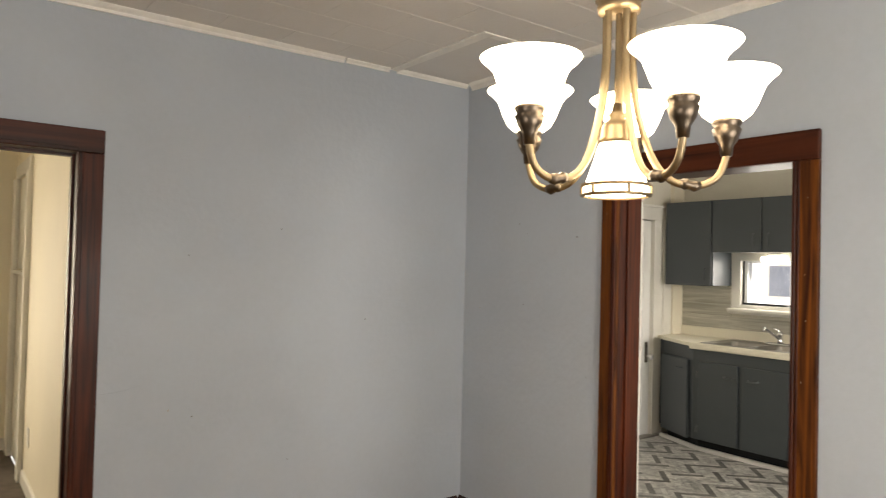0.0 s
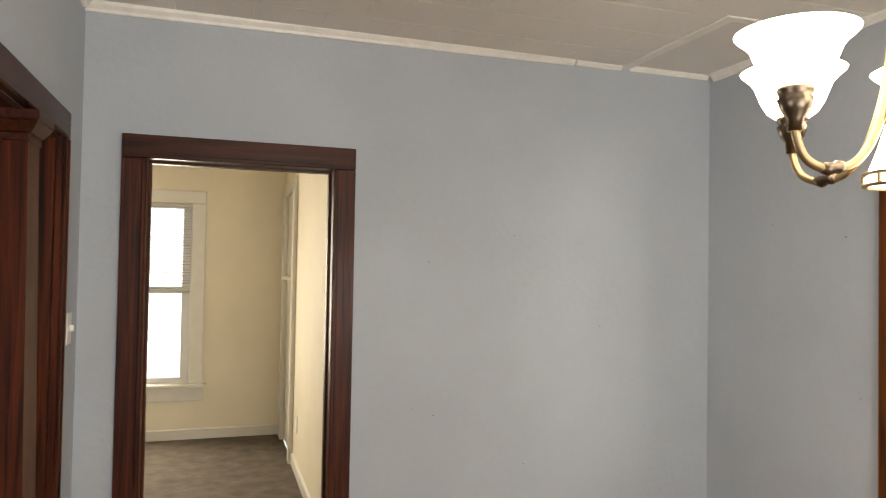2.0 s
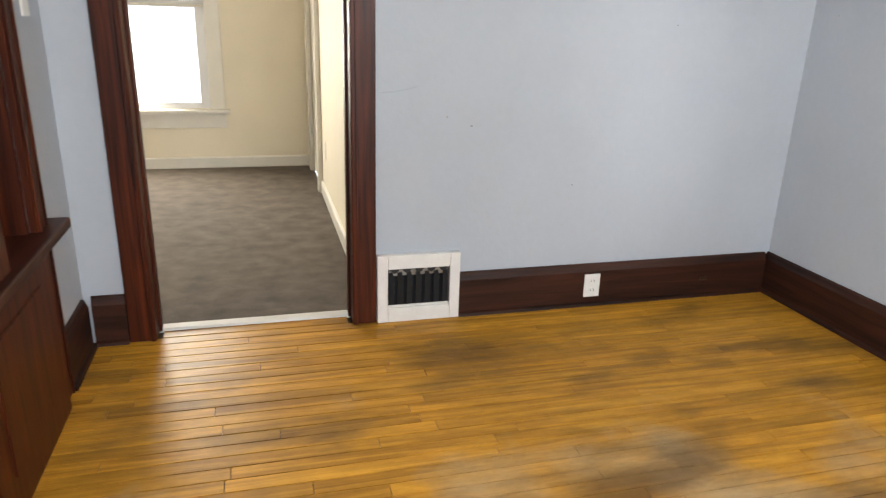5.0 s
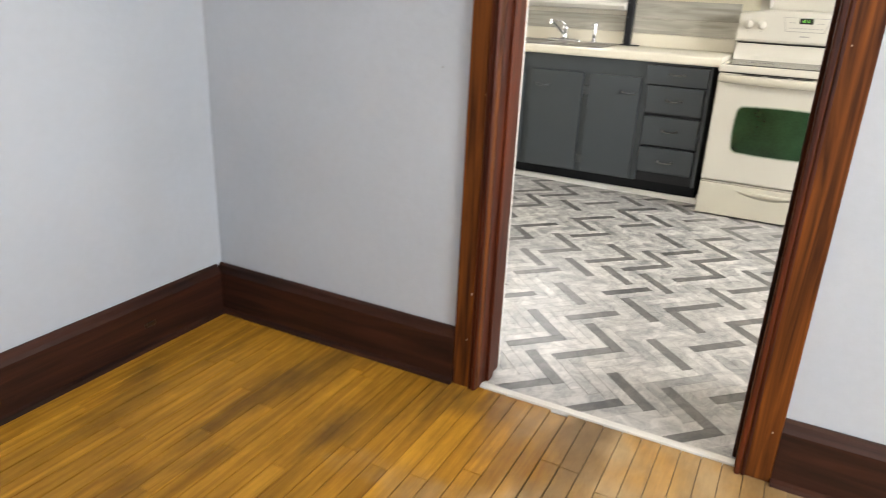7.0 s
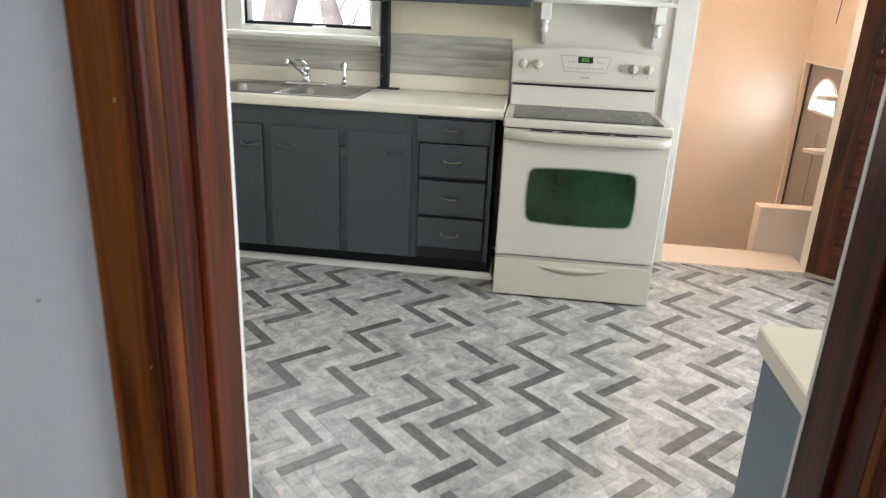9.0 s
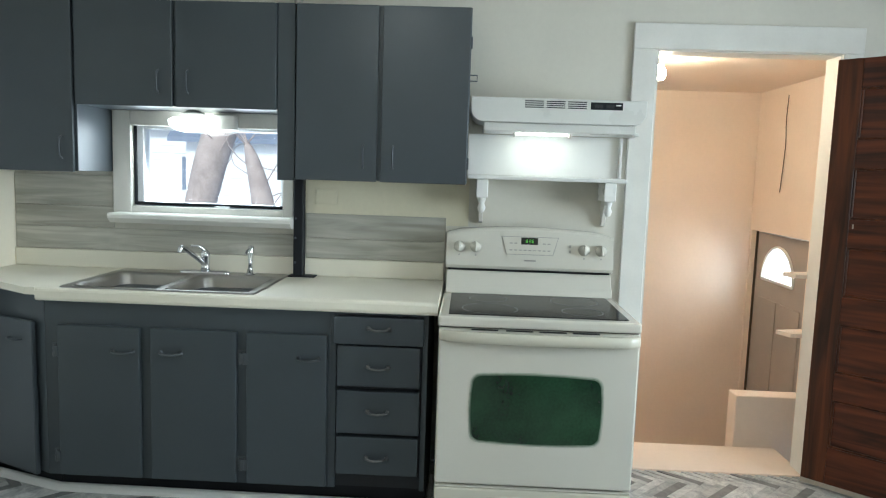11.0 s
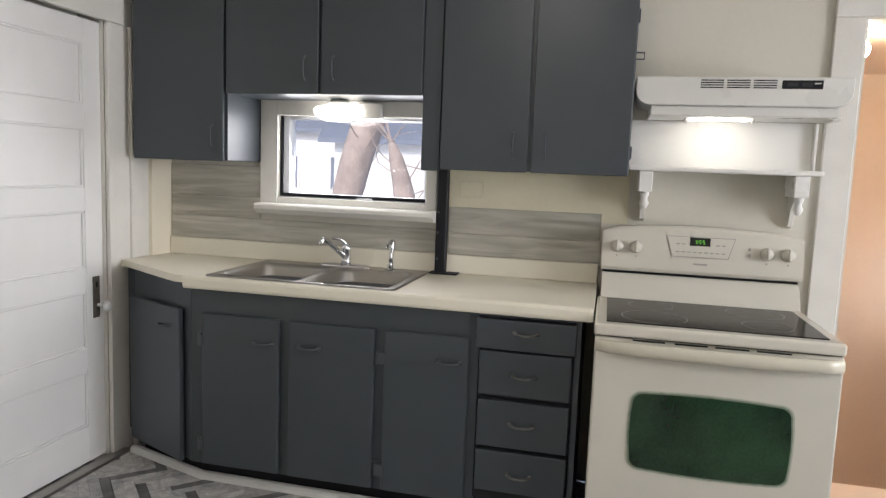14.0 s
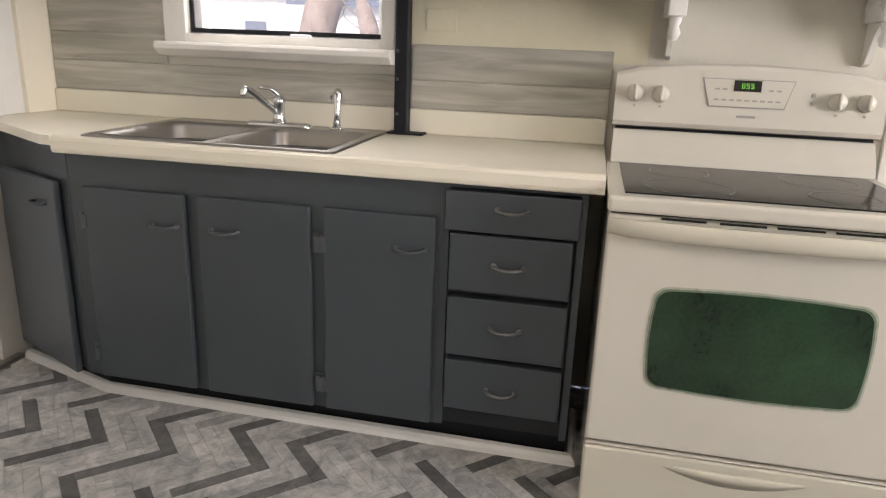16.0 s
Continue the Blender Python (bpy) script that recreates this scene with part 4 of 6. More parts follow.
part("lever", tube(curve([(fx, fy, rz + 0.105), (fx - 0.02, fy + 0.02, rz + 0.13), (fx - 0.06, fy + 0.045, rz + 0.137)], 5), [0.009] * 5 + [0.007] * 6, 8), M["chrome"], fa, smooth=True)
sp = thing("sink_sprayer", (3.235, -0.463, rz), "chrome side sprayer in its holder on the sink", "sprayer")
part("holder", lathe([(0.026, 0.0005), (0.026, 0.006), (0.016, 0.010), (0.014, 0.024)], pose(fx, -0.463, rz), 14), M["chrome"], sp, smooth=True)
part("wand", lathe([(0.012, 0.02), (0.010, 0.06), (0.014, 0.10), (0.016, 0.125), (0.012, 0.14), (0.0, 0.143)], pose(fx, -0.463, rz, 0, 6, 0), 14), M["chrome"], sp, smooth=True)
part("trigger", tube(curve([(fx - 0.006, -0.463, rz + 0.128), (fx - 0.03, -0.458, rz + 0.122), (fx - 0.045, -0.456, rz + 0.105)], 4), 0.005, 8), M["chrome"], sp, smooth=True)

# ---- upper cabinets ----
UX, UT = 2.995, 2.169


def upper(name, ya, yb, z0, doors, label, side=None):
    t = thing(name, (UX + 0.02, (ya + yb) / 2, z0), label, "cabinet", "wall cabinets")
    part("body", box((UX + 0.02, ya, z0), (EX - 0.002, yb, UT), 0.002), M["cab"], t)
    for da, db, py in doors:
        d = part("door", box((UX, da, z0 - 0.004), (UX + 0.018, db, UT - 0.003), 0.004, seg=2), M["cab"], t)
        if py is not None:
            upright_pull(t, py, z0 + 0.105, UX, d)
    return t


ua = upper("wall_cabinet", 0.735, 0.250, 1.412, [(0.722, 0.262, 0.312)], "tall slate-grey painted wall cabinet beside the window")
upper("wall_cabinet", 0.2499, -0.655, 1.712, [(0.248, -0.190, -0.130), (-0.204, -0.652, -0.262)], "short slate-grey wall cabinet with two doors above the window")
uf = thing("wall_cabinet_filler", (UX + 0.02, -0.69, 1.405), "slate-grey filler board between the wall cabinets", "cabinet filler")
part("board", box((UX + 0.012, -0.6555, 1.402), (UX + 0.034, -0.733, UT), 0.002), M["cab"], uf)
ud = upper("wall_cabinet", -0.734, -1.500, 1.412, [(-0.740, -1.100, -1.042), (-1.116, -1.497, -1.172)], "slate-grey wall cabinet with two tall doors next to the hood")
for z in (2.02, 1.50):
    part("hinge", box((UX + 0.004, -1.498, z - 0.025), (UX + 0.03, -1.506, z + 0.025), 0.001), M["pewter"], ud)
latch = tube([(UX + 0.03, -1.49, 1.885), (UX + 0.03, -1.53, 1.885), (UX + 0.03, -1.53, 1.86), (UX + 0.03, -1.495, 1.86)], 0.003, 6)
part("bent_hook", latch, M["pewter"], ud, "small bent wire hook on the cabinet side")

# plank backsplash: board by board
bs = thing("backsplash", (EX, 0, 1.02), "weathered grey wood-look plank backsplash", "backsplash", kind="structure")


def board(y0, y1, z0, z1):
    part("plank", box((EX - 0.010 - random.uniform(0, 0.002), y0, z0 + 0.001), (EX - 0.001, y1, z1 - 0.001), 0.0012), M["grey_splash"], bs)


for z0, z1 in ((1.019, 1.132), (1.132, 1.239), (1.239, 1.392)):
    if z1 <= 1.15:
        board(-0.655, 0.752, z0, z1)
    else:
        board(0.249, 0.752, z0, z1)
for z0, z1 in ((1.019, 1.118), (1.118, 1.240)):
    board(-1.405, -0.715, z0, z1)

# black boxed pipe to the cabinets, white pipe above them
pp = thing("black_pipe", (3.265, -0.69, CT), "black painted square standpipe between counter and cabinet", "pipe")
part("post", box((3.256, -0.716, CT + 0.004), (3.303, -0.668, 1.412), 0.004), M["black"], pp)
part("rear_post", box((3.304, -0.712, CT + 0.095), (3.3175, -0.664, 1.412), 0.003), M["black"], pp)
part("foot_plate", box((3.240, -0.778, CT + 0.0005), (3.3055, -0.645, CT + 0.007), 0.002), M["black"], pp, "black foot plate")
for z in (1.0, 1.12, 1.215):
    part("bolt", lathe([(0.006, 0), (0.006, 0.004), (0.0, 0.006)], pose(3.256, -0.668 - 0.01, z, 0, -90, 0), 8), M["pewter"], pp)
wp = thing("white_pipe", (3.295, -0.67, UT), "white painted pipe running up the wall above the cabinets", "pipe")
part("pipe", tube([(3.30, -0.672, UT + 0.001), (3.30, -0.672, H)], 0.02, 14), M["trim_white"], wp, smooth=True)
wb = thing("chime_box", (3.30, -1.44, 2.457), "white plastic box high on the kitchen wall", "wall box")
part("cover", box((3.265, -1.523, 2.457), (EX - 0.012, -1.358, H - 0.005), 0.012, seg=3), M["plastic"], wb)
part("back_plate", box((EX - 0.012, -1.545, 2.447), (EX - 0.001, -1.342, H - 0.003), 0.004), M["bright_white"], wb)

# wall paint left bare of the last coat, beside and above the cabinets
setting("paint_patch", box((EX - 0.0035, -1.50, 2.167), (EX - 0.0005, -1.30, 2.21)), M["bright_white"], "patch of brighter white paint above the cabinet", "paint patch")
setting("paint_old_cream", box((EX - 0.0030, -1.515, 1.20), (EX - 0.0004, -0.664, 1.43)), M["wall_old"], "band of older yellowed cream paint under the wall cabinet", "paint patch")
setting("switch_cover_splash", box((EX - 0.008, -0.87, 1.285), (EX - 0.0032, -0.76, 1.36), 0.003), M["wall_old"], "painted-over blank plate on the wall above the planks", "wall plate")

# ---- kitchen window ----
kw = thing("window_kitchen", (EX, -0.22, 1.2), "white-cased horizontal kitchen window with a black gasket line", "window", kind="structure")
wy0, wy1, wz0, wz1 = WIN
part("side_casing", box((EX - 0.022, wy1, 1.215), (EX - 0.001, 0.247, 1.735), 0.003), M["trim_white"], kw)
part("side_casing", box((EX - 0.022, -0.652, 1.215), (EX - 0.001, wy0, 1.735), 0.003), M["trim_white"], kw)
part("head_casing", box((EX - 0.026, wy0, 1.640), (EX - 0.001, wy1, 1.735), 0.003), M["trim_white"], kw)
part("apron_casing", box((EX - 0.022, wy0, 1.215), (EX - 0.001, wy1, 1.247), 0.002), M["trim_white"], kw)
part("window_sill", prism([(EX - 0.001, 1.216), (3.195, 1.216), (3.188, 1.208), (3.188, 1.192), (3.215, 1.168), (EX - 0.012, 1.160), (EX - 0.001, 1.160)], "y", -0.667, 0.215), M["trim_white"], kw)
part("frame_side", box((EX + 0.02, wy1 - 0.045, wz0 + 0.02), (EX + 0.09, wy1 - 0.001, wz1), 0.003), M["vinyl_frame"], kw)
part("frame_side", box((EX + 0.02, wy0 + 0.001, wz0 + 0.02), (EX + 0.09, wy0 + 0.02, wz1), 0.003), M["vinyl_frame"], kw)
part("frame_top", box((EX + 0.02, wy0 + 0.02, 1.625), (EX + 0.09, wy1 - 0.045, wz1), 0.003), M["vinyl_frame"], kw)
part("frame_bottom", box((EX + 0.02, wy0 + 0.001, wz0 + 0.001), (EX + 0.09, wy1 - 0.001, wz0 + 0.02), 0.002), M["vinyl_frame"], kw)
part("gasket", box((EX + 0.006, wy0 + 0.002, wz0 + 0.006), (EX + 0.019, wy1 - 0.002, wz0 + 0.022), 0.001), M["black"], kw, "black rubber gasket")
part("gasket", box((EX + 0.006, wy1 - 0.014, wz0 + 0.022), (EX + 0.019, wy1 - 0.003, wz1 - 0.06), 0.001), M["black"], kw, "black rubber gasket")
part("crank_handle", box((EX - 0.002, -0.33, wz0 - 0.002), (EX + 0.012, -0.25, wz0 + 0.012), 0.003), M["vinyl_frame"], kw)
part("latch", box((EX - 0.002, -0.55, wz0 + 0.006), (EX + 0.006, -0.515, wz0 + 0.018), 0.002), M["black"], kw)
g = part("pane", box((EX + 0.05, wy0 + 0.012, wz0 + 0.015), (EX + 0.056, wy1 - 0.04, 1.66)), M["dusty_glass"], kw, "dusty glass pane")
g.visible_shadow = False

# lamp over the window
wl = thing("window_lamp", (3.24, -0.13, 1.66), "lit frosted glass lamp with a white box above the sink window", "lamp")
part("box_mount", box((3.25, -0.385, 1.628), (EX - 0.027, -0.275, 1.700), 0.004), M["plastic"], wl)
part("fitting", lathe([(0.05, 0), (0.05, 0.02), (0.03, 0.03)], pose(3.235, -0.19, 1.680), 18), M["plastic"], wl, smooth=True)
gl = lathe([(0.0, -0.058), (0.04, -0.055), (0.078, -0.042), (0.10, -0.018), (0.103, 0.0), (0.09, 0.012), (0.05, 0.018)], pose(0, 0, 0), 24)
turned(gl, Matrix.Translation((3.222, -0.19, 1.664)) @ Matrix.Diagonal((0.75, 1.12, 0.95, 1)))
part("globe", gl, M["globe_on"], wl, "lit frosted glass globe", True)

# ---- stove ----
st = thing("stove", (2.95, -1.79, 0), "cream freestanding electric range with glass cooktop and green-black oven window", "stove")
SA, SB = -1.416, -2.195
part("body", box((2.62, SA + 0.0, 0.03), (3.29, SB, 0.866), 0.006), M["enamel"], st)
for y in (SA - 0.05, SB + 0.05):
    for x in (2.70, 3.2):
        part("foot", lathe([(0.018, 0), (0.018, 0.012), (0.010, 0.014), (0.010, 0.031)], pose(x, y, 0), 12), M["black"], st)
ctop = part("cooktop_frame", box((2.575, SA + 0.006, 0.864), (3.16, SB - 0.002, 0.905), 0.010, seg=3), M["enamel"], st)
part("cooktop_glass", box((2.622, SA - 0.034, 0.9045), (3.105, SB + 0.038, 0.9085), 0.0015), M["stoveglass"], st, "dark smooth glass cooktop")
for gx, gy, gr in ((2.75, SA - 0.20, 0.115), (2.75, SB + 0.20, 0.085), (2.98, SA - 0.20, 0.085), (2.98, SB + 0.20, 0.105)):
    part("burner_ring", lathe([(gr, 0.0), (gr, 0.0005), (gr - 0.004, 0.0005), (gr - 0.004, 0.0)], pose(gx, gy, 0.9085), 36, caps=False), M["grey_glass"], st)
# slanted backguard with an arched top
bgp = []
for k in range(13):
    u = k / 12
    y = SA - 0.002 + (SB - SA + 0.004) * u
    bgp.append((y, 1.196 + 0.021 * math.sin(math.pi * u) - (0.012 if k in (0, 12) else 0)))
bg = bmesh.new()
loops = [[bg.verts.new((x, y, z if z < 2 else zt + z - 10)) for y, zt in bgp] for x, z in ((3.180, 1.014), (3.152, 1.020), (3.145, 1.034), (3.166, 9.984), (3.172, 9.994), (3.184, 10.0), (3.285, 9.996), (3.285, 1.014))]
for a, b in zip(loops, loops[1:] + loops[:1]):
    for k in range(12):
        bg.faces.new((a[k], a[k + 1], b[k + 1], b[k]))
bg.faces.new([l[0] for l in loops])
bg.faces.new([l[-1] for l in loops][::-1])
bmesh.ops.recalc_face_normals(bg, faces=bg.faces)
guard = part("backguard", bg, M["enamel"], st)
part("backguard_base", prism([(3.112, 0.9055), (3.124, 0.935), (3.172, 1.006), (3.285, 1.006), (3.285, 0.9055)], "y", SA - 0.006, SB + 0.006, 0.003), M["enamel"], st)
# solid black strip in place of the shadow under the backguard
part("shadow_gap", box((3.172, SA - 0.012, 1.0065), (3.25, SB + 0.012, 1.0136)), M["black"], st)
# control panel: tilted plane coordinates (u along -y from the middle, w up the slope)
GM = Matrix.Translation((3.1530, (SA + SB) / 2, 1.1)) @ pose(0, 0, 0, 0, 8.5, 0)


def on_guard(bm):
    return turned(bm, GM)


part("panel_frame", on_guard(prism([(0.133, 0.075), (-0.133, 0.075), (-0.109, -0.010), (0.109, -0.010)], "x", -0.003, 0.004)), M["grey_ink"], guard)
part("panel_face", on_guard(prism([(0.1295, 0.0722), (-0.1295, 0.0722), (-0.1065, -0.0072), (0.1065, -0.0072)], "x", -0.0042, 0.004)), M["enamel"], guard)
disp = part("display", on_guard(box((-0.0062, 0.041, 0.038), (0.0, -0.037, 0.071))), M["display"], guard, "black clock display")
SEG = {"8": "abcdefg", "5": "afgcd", "6": "afgedc"}
LINES = {"a": (0, 1, 1, 1), "g": (0, 0.5, 1, 0.5), "d": (0, 0, 1, 0), "f": (0, 0.5, 0, 1), "b": (1, 0.5, 1, 1), "e": (0, 0, 0, 0.5), "c": (1, 0, 1, 0.5)}
db = bmesh.new()
for i, ch in enumerate("855"):
    for s in SEG[ch]:
        xa, za, xb, zb = LINES[s]
        u0, w0 = 0.018 - i * 0.013, 0.048
        pa = (u0 - xa * 0.007, w0 + za * 0.013)
        pb = (u0 - xb * 0.007, w0 + zb * 0.013)
        box((-0.0072, max(pa[0], pb[0]) + 0.0008, min(pa[1], pb[1]) - 0.0008), (-0.0064, min(pa[0], pb[0]) - 0.0008, max(pa[1], pb[1]) + 0.0008), bm=db)
part("digits", on_guard(db), M["digits"], disp, "green lit digits 8:55")
for k in range(-4, 5):
    for w in (0.012, 0.044):
        if abs(k) < 3 and w > 0.02:
            continue
        part("button_mark", on_guard(box((-0.0052, k * 0.022 + 0.007, w - 0.003), (-0.0044, k * 0.022 - 0.007, w + 0.002))), M["grey_ink"], guard)
part("maker_mark", on_guard(box((-0.0030, 0.024, -0.040), (0.003, -0.030, -0.033))), M["grey_ink"], guard)
for u in (0.328, 0.251, -0.252, -0.331):
    kn = lathe([(0.026, -0.001), (0.026, 0.008), (0.022, 0.012), (0.020, 0.026), (0.0, 0.027)], pose(0, u, 0.020, 0, -90, 0), 20)
    kb = part("knob", on_guard(kn), M["enamel"], guard, smooth=True)
    part("knob_grip", on_guard(box((-0.036, u + 0.005, -0.003), (-0.02, u - 0.005, 0.043), 0.003)), M["enamel"], kb)
    part("knob_mark", on_guard(box((-0.0030, u + 0.003, -0.022), (0.003, u - 0.003, -0.015))), M["grey_ink"], guard)
for z in (0.036, 0.012):
    part("indicator", on_guard(box((-0.004, -0.182, z - 0.006), (0.003, -0.191, z + 0.006))), M["grey_ink"], guard)
# oven door, handle, window
dface = 2.588
door = part("oven_door", box((dface, SA + 0.001, 0.224), (2.6215, SB - 0.001, 0.858), 0.008, seg=3), M["enamel"], st)
hb = bmesh.new()
rr = []
for k in range(17):
    u = k / 16
    bow = math.sin(math.pi * u) ** 0.45
    x, y, z, f = dface - 0.006 - 0.030 * bow, SA + 0.0 + (SB - SA) * u, 0.826, 0.75 + 0.25 * bow
    rr.append([hb.verts.new(p) for p in ((x + 0.016, y, z + 0.022), (x + 0.004, y, z + 0.023), (x - 0.003, y, z + 0.015), (x - 0.004, y, z - 0.010 * f), (x + 0.003, y, z - 0.022 * f), (x + 0.014, y, z - 0.026 * f))])
for a, b in zip(rr, rr[1:]):
    for k in range(6):
        hb.faces.new((a[k], b[k], b[(k + 1) % 6], a[(k + 1) % 6]))
hb.faces.new(rr[0])
hb.faces.new(rr[-1][::-1])
bmesh.ops.recalc_face_normals(hb, faces=hb.faces)
part("handle", hb, M["enamel2"], door, "cream full-width oven handle", True)
for u in (0.16, 0.335, 0.50, 0.665):
    y = SA + (SB - SA) * u
    part("vent_slot", box((dface - 0.004, y, 0.8525), (dface + 0.01, y - 0.105, 0.8565)), M["black"], door)
part("door_gap", box((2.602, SA - 0.004, 0.8585), (2.63, SB + 0.004, 0.8638)), M["black"], st)


def bulged(y0, y1, z0, z1, x, b, depth, r=0.035):
    """A rounded-corner window whose edges bow outward a little."""
    loop = rounded(y0, y1, z0, z1, r, 0, 6)
    cy, cz, hw, hh = (y0 + y1) / 2, (z0 + z1) / 2, (y1 - y0) / 2, (z1 - z0) / 2
    pts = []
    for y, z, _ in loop:
        pts.append((y, z))
    fine = []
    for (ya, za), (yb, zb) in zip(pts, pts[1:] + pts[:1]):
        for k in range(4):
            y, z = ya + (yb - ya) * k / 4, za + (zb - za) * k / 4
            ny, nz = (y - cy) / hw, (z - cz) / hh
            fine.append((y + b * ny * (1 - nz * nz), z + b * nz * (1 - ny * ny)))
    return prism(fine, "x", x, x + depth)


WY = (SA + SB) / 2
part("window_rim", bulged(WY - 0.256, WY + 0.256, 0.402, 0.680, dface - 0.0012, 0.010, 0.008, 0.032), M["oven_halo"], door)
part("window_rim", bulged(WY - 0.251, WY + 0.251, 0.407, 0.675, dface - 0.0020, 0.010, 0.008, 0.030), M["oven_edge"], door)
part("oven_window", bulged(WY - 0.246, WY + 0.246, 0.412, 0.670, dface - 0.003, 0.010, 0.01, 0.028), M["ovenglass"], door, "dark green tinted oven glass")
drw = part("storage_drawer", box((dface - 0.004, SA + 0.001, 0.010), (2.6215, SB - 0.001, 0.208), 0.007, seg=3), M["enamel2"], st)
part("drawer_lip", box((dface - 0.001, SA - 0.002, 0.2125), (2.622, SB + 0.002, 0.2165), 0.001), M["enamel"], drw)
gb = bmesh.new()
gr = []
for k in range(17):
    u = k / 8 - 1
    dip = 1 - u * u
    y, x = WY - 0.19 * u, dface - 0.0035
    gr.append([gb.verts.new(p) for p in ((x, y, 0.182), (x - 0.006 * dip, y, 0.179 - 0.003 * dip), (x - 0.008 * dip, y, 0.178 - 0.009 * dip), (x, y, 0.177 - 0.040 * dip))])
for a, b in zip(gr, gr[1:]):
    for k in range(4):
        gb.faces.new((a[k], b[k], b[(k + 1) % 4], a[(k + 1) % 4]))
bmesh.ops.recalc_face_normals(gb, faces=gb.faces)
part("drawer_grip", gb, M["enamel2"], drw, smooth=True)

# ---- hood, shelf and brackets ----
hd = thing("range_hood", (3.15, -1.86, 1.66), "off-white under-cabinet range hood with slotted vents", "range hood")
HA, HB = -1.508, -2.278
hx = 3.04
HC = 0.055
lower = [(HA - HC + HC * math.cos(radians(a)), 1.690 + HC + HC * math.sin(radians(a))) for a in range(0, -91, -15)]
lower += [(HB + HC + HC * math.cos(radians(a)), 1.690 + HC + HC * math.sin(radians(a))) for a in range(-90, -181, -15)]
part("shell", prism([(HA, 1.797)] + lower + [(HB, 1.797)], "x", hx, EX - 0.026, 0.003), M["hood_white"], hd)
part("wall_spacer", box((EX - 0.026, HA - 0.02, 1.70), (EX - 0.002, -2.255, 1.795)), M["hood_white"], hd)
part("lower_lip", box((hx + 0.02, HA - 0.06, 1.652), (EX - 0.03, HB + 0.04, 1.6895), 0.003), M["hood_white"], hd)
part("side_wing", box((hx + 0.10, HB + 0.038, 1.650), (EX - 0.03, HB + 0.004, 1.664), 0.002), M["hood_white"], hd)
for i in range(3):
    y = -1.745 - i * 0.094
    for k in range(4):
        part("vent_slot", box((hx - 0.001, y, 1.787 - k * 0.009), (hx + 0.004, y - 0.082, 1.7825 - k * 0.009)), M["black"], hd)
ctl = part("control_strip", box((hx - 0.002, -2.032, 1.754), (hx + 0.004, -2.172, 1.786), 0.001), M["black"], hd, "black control strip")
part("switch", box((hx - 0.004, -2.05, 1.762), (hx + 0.0, -2.085, 1.777), 0.001), M["grille_dark"], ctl)
part("switch", box((hx - 0.004, -2.10, 1.762), (hx + 0.0, -2.135, 1.777), 0.001), M["grille_dark"], ctl)
part("printed_mark", box((hx - 0.0026, -2.142, 1.772), (hx - 0.0014, -2.164, 1.777)), M["plastic"], ctl)
part("light_lens", box((3.175, -1.72, 1.646), (3.235, -1.96, 1.6515), 0.003), M["hood_on"], hd, "lit ribbed lamp lens")
for y in (-1.712, -1.968):
    part("lens_clip", box((3.165, y + 0.006, 1.634), (3.190, y - 0.006, 1.6515), 0.002), M["plastic"], hd)

sh = thing("stove_shelf", (3.2, -1.88, 1.44), "glossy white shelf box under the hood on turned brackets", "shelf")
part("back_panel", box((EX - 0.012, -1.503, 1.457), (EX - 0.001, -2.224, 1.6505)), M["bright_white"], sh)
part("shelf_board", box((3.150, -1.503, 1.436), (EX - 0.001, -2.236, 1.456), 0.004), M["bright_white"], sh)
part("side_panel", box((3.29, -2.225, 1.4565), (EX - 0.001, -2.236, 1.6495), 0.002), M["bright_white"], sh)
for y in (-1.574, -2.164):
    b = part("bracket_block", box((3.160, y + 0.027, 1.350), (EX - 0.001, y - 0.027, 1.4355), 0.003), M["bright_white"], sh)
    part("turned_drop", lathe([(0.0, -0.075), (0.012, -0.07), (0.020, -0.05), (0.012, -0.03), (0.018, -0.018), (0.020, 0.0)], pose(3.197, y, 1.352), 16), M["bright_white"], b, smooth=True)
    part("bracket_leg", prism([(EX - 0.001, 1.35), (3.222, 1.35), (3.26, 1.31), (3.30, 1.23), (EX - 0.001, 1.22)], "y", y - 0.010, y + 0.010, 0.002), M["trim_white"], b)

# ---- white panelled door on the pantry wall ----


def panel_door(name, w, h, n, mat_frame, mat_panel, label, category="door", t=0.036, stile=0.105, rail=0.11, bottom=0.2, rot_panel=False):
    """A door with n stacked panels, built from (0,0,0) along +x, its face at y 0 towards -y."""
    th = thing(name, (0, 0, 0), label, category)
    part("stile", box((0, 0, 0), (stile, t, h), 0.002), mat_frame, th)
    part("stile", box((w - stile, 0, 0), (w, t, h), 0.002), mat_frame, th)
    free = (h - bottom - rail * n)
    ph = free / n
    z = 0.0
    hs = [bottom] + [rail] * n
    for i in range(n + 1):
        part("rail", box((stile, 0.0005, z), (w - stile, t - 0.0005, z + hs[i]), 0.002), mat_panel if rot_panel else mat_frame, th)
        z += hs[i]
        if i < n:
            bm = box((stile - 0.004, 0.014, z - 0.004), (w - stile + 0.004, t - 0.014, z + ph + 0.004))
            p = part("panel", bm, mat_panel, th)
            fr = bmesh.new()
            for a, b in (((stile, 0.004, z), (w - stile, 0.015, z + 0.010)), ((stile, 0.004, z + ph - 0.010), (w - stile, 0.015, z + ph)), ((stile, 0.004, z + 0.010), (stile + 0.010, 0.015, z + ph - 0.010)), ((w - stile - 0.010, 0.004, z + 0.010), (w - stile, 0.015, z + ph - 0.010))):
                box(a, b, 0.003, fr)
            part("panel_moulding", fr, mat_frame, p)
            z += ph
    return th


